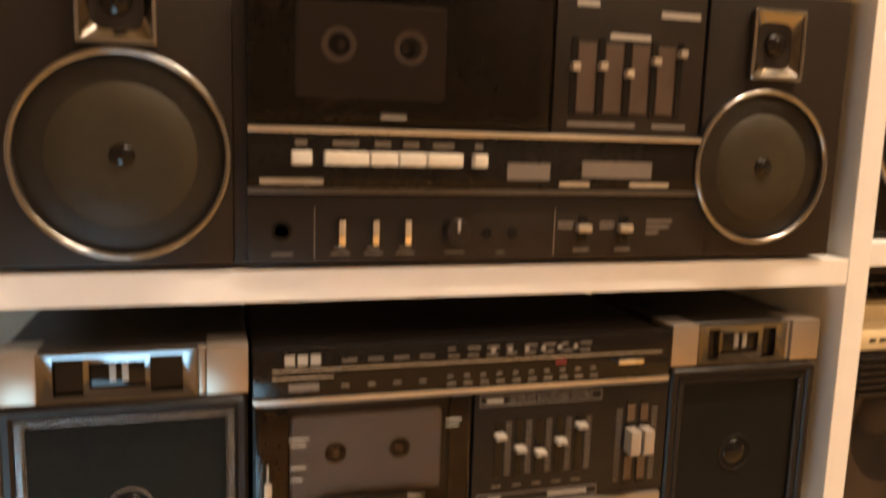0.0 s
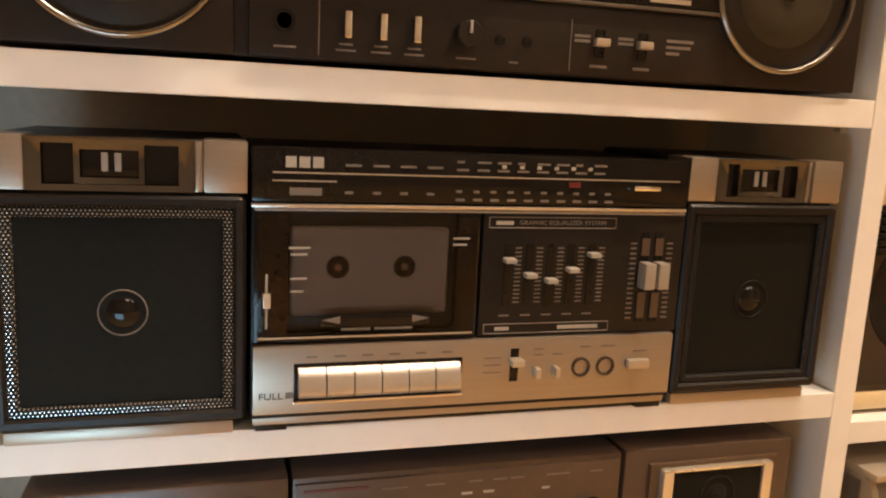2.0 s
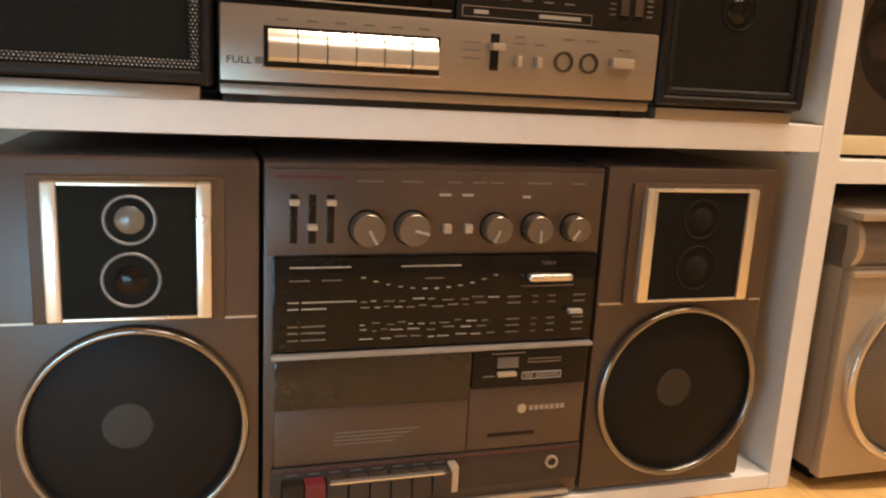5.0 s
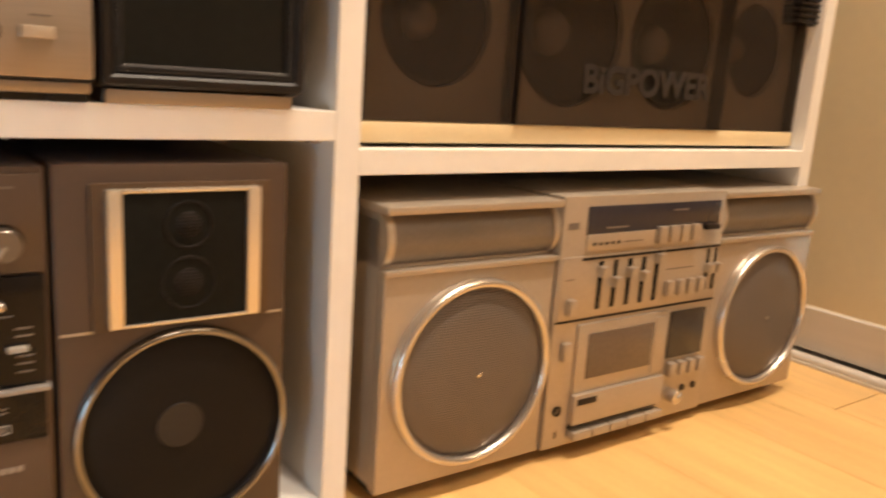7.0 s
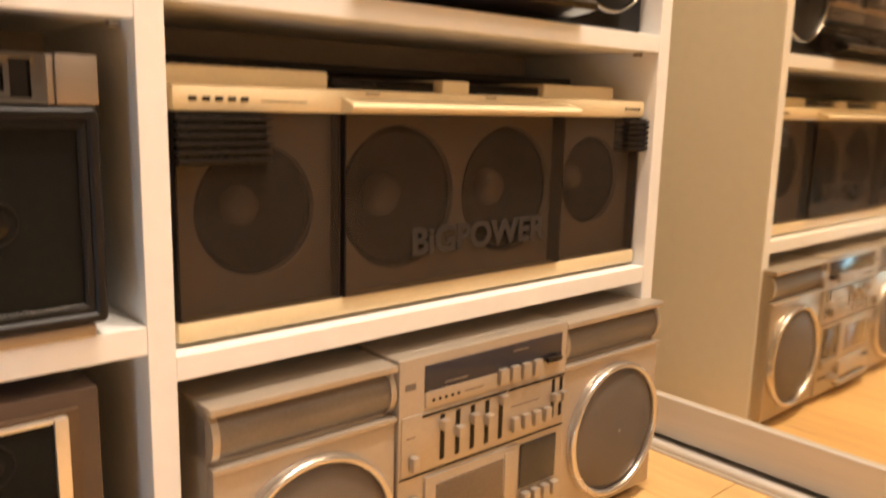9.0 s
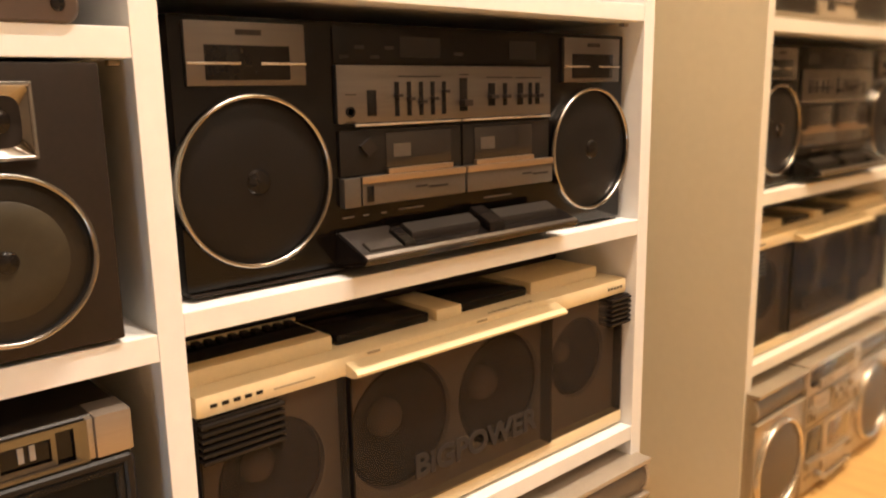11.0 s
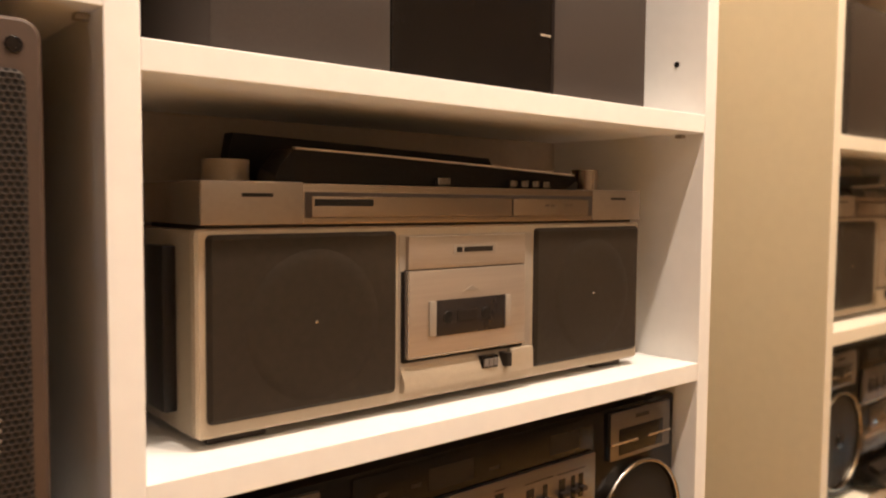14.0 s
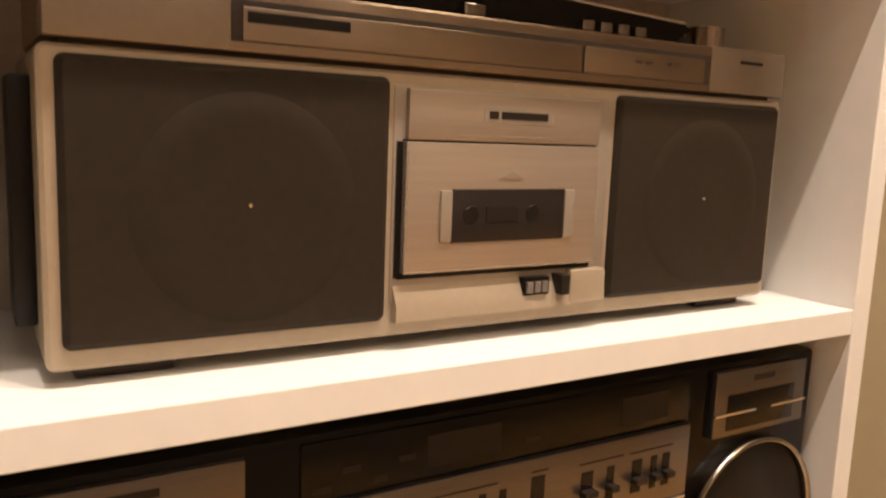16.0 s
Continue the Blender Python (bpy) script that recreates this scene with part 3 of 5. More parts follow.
def silver_cassette_stereo():
    f = -0.005
    x0, x1, z0 = -0.447, -0.155, 0.306
    r = thing("cassette_stereo", (-0.30, f + 0.07, z0), "black and silver cassette radio with graphic equaliser, between its loose speakers", "stereo")
    put("case", box(x0, x1, f + 0.006, f + 0.15, z0 + 0.011, 0.482, 0.003), CHAR, r)
    put("foot_rail", box(x0 + 0.012, x1 - 0.012, f + 0.006, f + 0.14, z0, z0 + 0.011, 0.001), BLACK, r)
    for fx in (x0 + 0.003, x1 - 0.023):
        put("foot", box(fx, fx + 0.020, f + 0.001, f + 0.05, z0, z0 + 0.0055, 0.001), BLACK, r)
    put("base_moulding", box(x0 + 0.001, x1 - 0.002, f - 0.001, f + 0.05, z0 + 0.0045, z0 + 0.0125, 0.002), PANEL_SILVER, r)
    # tuning dial
    d = put("dial_panel", box(x0, x1, f - 0.004, f + 0.01, 0.4515, 0.484, 0.0025), GLOSS, r, "glossy black tuning dial")
    y = f - 0.0042
    part("dial_line", box(x0 + 0.012, x1 - 0.008, y - 0.0004, y + 0.001, 0.4690, 0.4698, 0), SILVER, d)
    part("dial_line", box(x0 + 0.012, x0 + 0.050, y - 0.0004, y + 0.001, 0.4642, 0.4650, 0), SILVER, d)
    for k in range(3):
        part("logo_block", box(x0 + 0.0195 + 0.0080 * k, x0 + 0.0258 + 0.0080 * k, y - 0.0006, y + 0.001, 0.4725, 0.4790, 0), WHITE_INK, d)
    part("model_mark", box(x0 + 0.022, x0 + 0.041, y - 0.0003, y + 0.001, 0.4560, 0.4605, 0), DIM_INK, d)
    part("tuning_pointer", box(-0.245, -0.237, y - 0.0006, y + 0.001, 0.4640, 0.4675, 0), RED, d)
    put("tuning_lever", box(-0.200, -0.180, y - 0.006, y + 0.001, 0.4630, 0.4665, 0.0015), CHROME, d)
    bars(d, y, [(x0 + 0.055 + 0.017 * k, 0.4745, 0.010) for k in range(4)] + [(-0.322 + 0.0135 * k, 0.4785, 0.009 if k % 3 else 0.005) for k in range(8)]
         + [(-0.322 + 0.0135 * k, 0.4735, 0.008) for k in range(8)], DIM_INK, 0.0014)
    bars(d, y, [(x0 + 0.055 + 0.017 * k, 0.4580, 0.005) for k in range(4)] + [(-0.322 + 0.0115 * k, 0.4600, 0.004) for k in range(10)]
         + [(-0.322 + 0.0115 * k, 0.4548, 0.006) for k in range(10)], DIM_INK, 0.0016)
    bars(d, y, [(-0.292 + 0.012 * k, 0.4762, 0.003) for k in range(6)], WHITE_INK, 0.0022)
    # cassette door
    put("chrome_trim", box(x0, x1, f - 0.004, f + 0.004, 0.4485, 0.4508, 0.0008), CHROME_SATIN, r)
    put("chrome_trim", box(x0 + 0.002, x1, f - 0.0025, f + 0.004, 0.4462, 0.4480, 0.0006), GREY_EDGE, r)
    well = put("cassette_well", box(x0 + 0.003, -0.304, f + 0.012, f + 0.03, 0.364, 0.446, 0), BLACK, r)
    for a in ((x0 + 0.002, x0 + 0.022, 0.3635, 0.4455), (-0.318, -0.303, 0.3635, 0.4455)):
        put("door_cheek", box(a[0], a[1], f - 0.001, f + 0.012, a[2], a[3], 0.001), GLOSS, well)
    put("door_sill", box(x0 + 0.022, -0.318, f - 0.001, f + 0.012, 0.3635, 0.3700, 0.001), GLOSS, well)
    cassette(r, -0.4230, 0.3800, f + 0.002, GREY_SHELL, 0.100, 0.056, False)
    put("door_window", box(x0 + 0.004, -0.304, f - 0.0035, f - 0.002, 0.366, 0.4440, 0.0006), SMOKE, r, "smoky clear cassette window")
    part("window_trim", box(x0 + 0.004, -0.306, f - 0.0045, f - 0.0035, 0.3672, 0.3682, 0), SILVER, r)
    y = f - 0.0042
    bars(r, y, [(x0 + 0.022, 0.424, 0.013), (x0 + 0.023, 0.420, 0.010), (x0 + 0.023, 0.405, 0.010), (x0 + 0.023, 0.397, 0.008), (-0.322, 0.430, 0.011), (-0.322, 0.426, 0.009)], WHITE_INK, 0.0012)
    put("window_band", box(-0.405, -0.335, f - 0.0043, f - 0.0032, 0.374, 0.382, 0.0003), GLOSS, r)
    for cx, s in ((-0.398, -1), (-0.342, 1)):
        put("arrow_mark", loft([[(cx - s * 0.005, yy, 0.381), (cx + s * 0.006, yy, 0.3785), (cx - s * 0.005, yy, 0.376)] for yy in (f - 0.004, f - 0.0047)]), DIM_INK, r)
    bars(r, y - 0.0004, [(-0.392, 0.3725, 0.018), (-0.371, 0.3725, 0.024)], DIM_INK)
    part("mode_lever", box(x0 + 0.007, x0 + 0.0115, f - 0.006, f - 0.003, 0.387, 0.396, 0.0006), SILVER, r)
    bars(r, y, [(x0 + 0.0085, 0.402, 0.0012), (x0 + 0.0085, 0.380, 0.0012)], WHITE_INK, 0.012)
    # equaliser
    e = put("equaliser_panel", box(-0.3015, x1 + 0.001, f - 0.002, f + 0.008, 0.3635, 0.4465, 0.001), BLACK, r)
    y = f - 0.002
    for z0b, z1b in ((0.4365, 0.4440), (0.3655, 0.3725)):
        put("label_frame", rim(-0.298, -0.207, z0b, z1b, 0.0006, y - 0.0006, y + 0.0004, 0.0007), DIM_INK, e)
    words("GRAPHIC EQUALIZER SYSTEM", e, -0.277, y - 0.0003, 0.4390, 0.004, DIM_INK, 0.062)
    bars(e, y, [(-0.293, 0.4400, 0.012), (-0.290, 0.3690, 0.010), (-0.245, 0.3690, 0.030)], WHITE_INK, 0.0025)
    for k, pos in enumerate((0.76, 0.52, 0.43, 0.60, 0.84)):
        x = -0.2835 + 0.0150 * k
        slider(e, x, 0.384, 0.426, pos, y, 0.005, (0.0075, 0.003), WHITE_INK, 0.008)
        for j in range(14):
            bars(e, y, [(x + 0.005, 0.387 + 0.0028 * j, 0.0045)], DIM_INK, 0.0009)
        bars(e, y, [(x - 0.004, 0.3780, 0.007)], DIM_INK, 0.001)
    for k, x in enumerate((-0.1835, -0.1730)):
        s = part("volume_slot", box(x - 0.003, x + 0.003, y - 0.0004, y + 0.001, 0.371, 0.434, 0), GLOSS, e)
        put("volume_slider", box(x - 0.004, x + 0.004, y - 0.011, y, 0.396, 0.414, 0.001), DULL_SILVER, s)
        part("volume_stripe", box(x - 0.003, x + 0.003, y - 0.0012, y, 0.374, 0.392, 0.0003), BRONZE, s)
        part("volume_stripe", box(x - 0.003, x + 0.003, y - 0.0012, y, 0.418, 0.430, 0.0003), BRONZE, s)
        for j in range(16):
            bars(e, y, [(-0.1945 if k == 0 else -0.1665, 0.374 + 0.0035 * j, 0.0045)], DIM_INK, 0.0011)
    # silver lower panel
    lo = put("control_panel", box(x0 + 0.001, x1 - 0.001, f - 0.005, f + 0.008, 0.3185, 0.3630, 0.002), PANEL_SILVER, r, "brushed silver control panel")
    y = f - 0.005
    part("panel_groove", box(x0 + 0.001, x1 - 0.002, f - 0.0045, f + 0.004, 0.3168, 0.3184, 0), BLACK, r)
    part("key_lip", box(-0.4215, -0.3115, y - 0.0030, y + 0.002, 0.3262, 0.3278, 0.0004), CHROME_SATIN, lo)
    words("FULL", lo, -0.4425, y - 0.0003, 0.3290, 0.006, CHAR, 0.015)
    bars(lo, y, [(-0.426, 0.3312, 0.006)], DIM_INK, 0.004)
    put("key_recess", box(-0.421, -0.312, y - 0.0006, y + 0.003, 0.3265, 0.3515, 0.0006), GLOSS, lo)
    for k in range(6):
        x = -0.4185 + 0.01745 * k
        put("piano_key", loft([[(xa, yy, zz) for yy, zz in ((y + 0.002, 0.3495), (y - 0.003, 0.3497), (y - 0.0068, 0.3450), (y - 0.0088, 0.3390), (y - 0.0092, 0.3335), (y - 0.0070, 0.3312), (y + 0.002, 0.3312))] for xa in (x, x + 0.0166)]), CHROME_SATIN, lo, "satin chrome key")
        bars(lo, y, [(x + 0.005, 0.3555, 0.007)], DIM_INK)
    slot = put("selector_slot", box(-0.2785, -0.2725, y - 0.0004, y + 0.002, 0.3330, 0.3560, 0.0004), GLOSS, lo)
    put("selector_lever", box(-0.2800, -0.2710, y - 0.009, y, 0.3455, 0.3500, 0.0008), SILVER, slot)
    for x in (-0.2600, -0.2460):
        put("toggle", box(x - 0.0018, x + 0.0018, y - 0.007, y, 0.3360, 0.3430, 0.0008), SILVER, lo)
    for x in (-0.2265, -0.2080):
        put("jack_socket", lathe(x, 0.3410, [(0.0068, y + 0.001), (0.0068, y - 0.0012), (0.0052, y - 0.0012), (0.0045, y + 0.004), (1e-6, y + 0.004)], 28), DARK_BRONZE, lo)
    put("eject_button", box(-0.1925, -0.1760, y - 0.005, y, 0.3390, 0.3455, 0.001), SILVER, lo)
    bars(lo, y, [(-0.297, 0.3400 + 0.005 * k, 0.012) for k in range(3)] + [(-0.262, 0.351, 0.007), (-0.248, 0.351, 0.007), (-0.262, 0.355, 0.007), (-0.187, 0.3510, 0.010), (-0.228, 0.3555, 0.008), (-0.212, 0.3555, 0.010)], DIM_INK, 0.0009)
    return r


small_woofer_box("loose_speaker", -0.590, -0.449, 0.306, -0.005, "black mesh-fronted loose speaker with silver corners and a horn on top", 0)
small_woofer_box("loose_speaker", -0.153, -0.026, 0.306, -0.005, "black mesh-fronted loose speaker with silver corners and a horn on top", 1)
silver_cassette_stereo()


# ---- big bronze-grey stereo on the bottom board of the wide bay ----
def bronze_stereo():
    f, z0 = 0.0, 0.014
    r = thing("cassette_stereo", (-0.30, 0.08, z0), "large bronze-grey cassette radio with ringed woofers on the bottom board", "stereo")
    for x0, x1, wc in ((-0.580, -0.422, -0.4985), (-0.179, -0.034, -0.1030)):
        b = put("speaker_case", box(x0, x1, f, f + 0.16, z0 + 0.004, 0.271, 0.003), BRONZE, r)
        part("seam", box(x0 + 0.002, x1 - 0.002, f - 0.0006, f + 0.001, 0.1685, 0.1700, 0), SILVER, b)
        tx0, tx1 = wc - 0.048, wc + 0.047
        put("tweeter_plate", box(tx0 - 0.008, tx1 + 0.008, f - 0.003, f + 0.002, 0.1690, 0.2600, 0.001), TAN_BROWN, b)
        put("tweeter_grille", box(tx0 + 0.009, tx1 - 0.009, f - 0.007, f, 0.1735, 0.2545, 0.001), MESH_DARK_SMOOTH, b)
        for ex in (tx0, tx1 - 0.009):
            put("tweeter_edge", box(ex, ex + 0.009, f - 0.009, f, 0.1715, 0.2570, 0.002), GOLD_SATIN, b, "pale satin metal edge strip")
        put("tweeter_lip", box(tx0 + 0.009, tx1 - 0.009, f - 0.0085, f, 0.2545, 0.2568, 0.0006), GOLD_SATIN, b)
        put("tweeter_lip", box(tx0 + 0.009, tx1 - 0.009, f - 0.0085, f, 0.1717, 0.1737, 0.0006), GOLD_SATIN, b)
        for cz, rr in ((0.2340, 0.0155), (0.1970, 0.0175)):
            # matching tweeters: left toned as lit, right as shaded
            t = put("tweeter_ring", ring(wc, cz, rr, 0.0020, f - 0.0078, f - 0.006, 36), RIM_LIT if x0 < -0.3 else TWEETER_SHADED, b)
            put("tweeter_dome", lathe(wc, cz, [(rr * 0.55, f - 0.007), (rr * 0.4, f - 0.0085), (1e-6, f - 0.0092)], 22), (TWEETER_LIT if cz > 0.22 else GLOSS) if x0 < -0.3 else TWEETER_SHADED, t)
        put("woofer_ring", ring(wc, 0.0965, 0.0700, 0.0055, f - 0.007, f + 0.001), CHROME_DARK, b, "thin polished ring")
        put("woofer_grille", lathe(wc, 0.0965, [(0.0650, f - 0.0005), (0.058, f - 0.0025), (0.03, f - 0.0045), (1e-6, f - 0.005)], 48), MESH_BLACK, b)
        put("woofer_disc", lathe(wc - 0.005, 0.1010, [(0.0155, f - 0.0042), (0.0150, f - 0.0056), (1e-6, f - 0.0058)], 28), DIM_DISC, b)
    c = put("centre_case", box(-0.425, -0.187, f + 0.001, f + 0.15, z0 - 0.008, 0.258, 0.002), BRONZE, r)
    c.location = (0.0055, 0, 0.012)
    y = f - 0.001
    up = put("knob_panel", box(-0.4235, -0.1895, y, f + 0.004, 0.1975, 0.2540, 0.001), BRONZE, c)
    part("red_strip", box(-0.418, -0.375, y - 0.0004, y + 0.001, 0.2478, 0.2498, 0), RED_DARK, up)
    bars(up, y, [(-0.366, 0.2465, 0.018), (-0.336, 0.2465, 0.014), (-0.305, 0.2465, 0.010), (-0.287, 0.2465, 0.010), (-0.274, 0.2465, 0.010), (-0.247, 0.2465, 0.018), (-0.213, 0.2465, 0.010)], DIM_INK)
    bars(up, y, [(-0.310, 0.2380, 0.008), (-0.294, 0.2380, 0.008), (-0.250, 0.2370, 0.006)], WHITE_INK, 0.0018)
    for k, pos in enumerate((0.85, 0.35, 0.85)):
        slider(up, -0.4065 + 0.0118 * k, 0.2055, 0.2375, pos, y, 0.0050, (0.0060, 0.0035), SILVER, 0.006)
    for x, rr, a in ((-0.359, 0.0108, 150), (-0.3285, 0.0108, 105), (-0.2690, 0.0096, 205), (-0.2390, 0.0096, 180), (-0.2095, 0.0090, 215)):
        put("knob_recess", lathe(x, 0.2155, [(rr + 0.0016, y + 0.001), (rr + 0.0016, y - 0.0008), (rr + 0.0006, y - 0.0008), (rr, y + 0.001)], 32), GLOSS, up)
        knob(up, x, 0.2155, rr, y, 0.011, KNOB_BRONZE, a)
    for x in (-0.3045, -0.2895):
        put("push_button", box(x - 0.0028, x + 0.0028, y - 0.006, y, 0.2125, 0.2185, 0.0008), SILVER, up)
    d = put("tuning_scale", box(-0.4195, -0.1895, y - 0.003, f + 0.004, 0.1325, 0.1965, 0.001), GLOSS, c, "glossy black tuning scale")
    y = f - 0.0042
    rnd = random.Random(4)
    bars(d, y, [(-0.409, 0.1900, 0.040), (-0.335, 0.1900, 0.042)], WHITE_INK, 0.001)
    words("TUNING", d, -0.233, y - 0.0003, 0.1893, 0.0036, DIM_INK, 0.011)
    put("tuning_lever", box(-0.2445, -0.2110, y - 0.008, y, 0.1785, 0.1840, 0.0025, 4), CHROME_SATIN, d)
    bars(d, y, [(-0.247, 0.1740, 0.040), (-0.409, 0.1812, 0.013), (-0.388, 0.1812, 0.013), (-0.318, 0.1812, 0.013)], DIM_INK, 0.0008)
    for k in range(12):
        bars(d, y, [(-0.362 + 0.0085 * k, 0.1740 + 0.0085 * ((k - 5.5) / 5.5) ** 2, 0.003)], WHITE_INK, 0.0009)
    for z in (0.1665, 0.1620, 0.1500, 0.1455, 0.1405):
        bars(d, y, [(-0.410, z, 0.007), (-0.401, z, 0.016 + 0.02 * (z == 0.1665))], WHITE_INK if z > 0.16 else DIM_INK, 0.0009)
        x = -0.362
        while x < -0.268:
            w = rnd.uniform(0.003, 0.009)
            bars(d, y, [(x, z + rnd.uniform(-0.001, 0.001), w)], DIM_INK if rnd.random() < 0.75 else WHITE_INK, 0.0008)
            x += w + rnd.uniform(0.002, 0.006)
        bars(d, y, [(-0.257, z, 0.010), (-0.238, z, 0.004), (-0.226, z, 0.006), (-0.206, z, 0.009)], DIM_INK, 0.001)
    put("band_switch", box(-0.2105, -0.2000, y - 0.005, y, 0.1535, 0.1565, 0.0006), WHITE_INK, d)
    put("chrome_strip", box(-0.4205, -0.1885, f - 0.008, f + 0.001, 0.1280, 0.1312, 0.0012), GREY_EDGE, c)
    put("deck_window", box(-0.4180, -0.2810, f - 0.0050, f + 0.001, 0.0915, 0.1275, 0.001), SMOKY_GLOSS, c, "dark reflecting cassette window")
    k = put("tape_counter_panel", box(-0.2800, -0.1910, f - 0.0050, f + 0.001, 0.0985, 0.1275, 0.001), GLOSS, c)
    y = f - 0.005
    put("counter", box(-0.2615, -0.2455, y - 0.0008, y + 0.001, 0.1135, 0.1215, 0.0003), DIM_INK, k)
    put("reset_button", box(-0.2615, -0.2475, y - 0.004, y, 0.1080, 0.1110, 0.0005), SILVER, k)
    bars(k, y, [(-0.238 , 0.1195, 0.026), (-0.238, 0.1170, 0.026), (-0.266, 0.1245, 0.026), (-0.272, 0.1075, 0.009)], DIM_INK, 0.001)
    put("noise_mark", rim(-0.242, -0.211, 0.1040, 0.1095, 0.0006, y - 0.0006, y + 0.0004, 0.0007), WHITE_INK, k)
    bars(k, y, [(-0.240, 0.1068, 0.007), (-0.231, 0.1068, 0.018)], DIM_INK, 0.003)
    lo = put("deck_door", box(-0.4180, -0.2810, f - 0.0035, f + 0.001, 0.0500, 0.0910, 0.001), BRONZE, c)
    lo2 = put("lower_panel", box(-0.2805, -0.1905, f - 0.0035, f + 0.001, 0.0500, 0.0980, 0.001), BRONZE, c)
    y = f - 0.0035
    put("badge", cyl(-0.2395, 0.0805, 0.0035, y - 0.001, y, 20, 0.0003), SILVER, lo2)
    bars(lo2, y, [(-0.2335 + 0.0042 * j, 0.0805, 0.0030) for j in range(7)], DULL_SILVER, 0.0036)
    bars(lo, y, [(-0.377, 0.0720 - 0.0028 * j, 0.060 - 0.006 * j) for j in range(4)], DIM_INK, 0.0008)
    put("finger_recess", box(-0.265, -0.228, y - 0.0004, y + 0.002, 0.0595, 0.0625, 0.0004), BLACK, lo2)
    kp = put("key_deck", box(-0.4195, -0.1890, f - 0.004, f + 0.001, 0.0200, 0.0490, 0.001), DARK_BRONZE, c)
    part("red_strip", box(-0.418, -0.190, f - 0.0046, f - 0.003, 0.0462, 0.0475, 0), RED_DARK, kp)
    for j in range(8):
        x = -0.4130 + 0.0150 * j
        put("piano_key", box(x, x + 0.0142, f - 0.016, f - 0.003, 0.0240, 0.0410, 0.0012), (CHAR, RED, DARK_BRONZE, DARK_BRONZE, DARK_BRONZE, DARK_BRONZE, DARK_BRONZE, DARK_BRONZE)[j], kp)
        bars(kp, f - 0.004, [(x + 0.003, 0.0435, 0.008)], DIM_INK, 0.0009)
    part("key_edge", box(-0.381, -0.300, f - 0.0166, f - 0.012, 0.0402, 0.0418, 0.0004), CHROME_SATIN, kp)
    put("key_post", box(-0.2950, -0.2885, f - 0.014, f - 0.003, 0.0240, 0.0440, 0.001), SILVER, kp)
    put("headphone_socket", lathe(-0.2120, 0.0360, [(0.0050, f - 0.003), (0.0050, f - 0.006), (0.0036, f - 0.006), (0.0030, f + 0.002), (1e-6, f + 0.002)], 24), SILVER, kp)
    for x in (-0.56, -0.05):
        put("foot", cyl_up(x, 0.06, 0.012, z0, z0 + 0.006), BLACK, r)
    part("front_lip", box(-0.41, -0.19, f - 0.0045, f + 0.001, 0.0195, 0.0225, 0.0005), SILVER, r)


def cyl_up(x, y, r, z0, z1, n=24, r2=None):
    bm = bmesh.new()
    bmesh.ops.create_cone(bm, cap_ends=True, segments=n, radius1=r, radius2=r2 or r, depth=z1 - z0, matrix=pose(x, y, (z0 + z1) / 2))
    return bm


bronze_stereo()


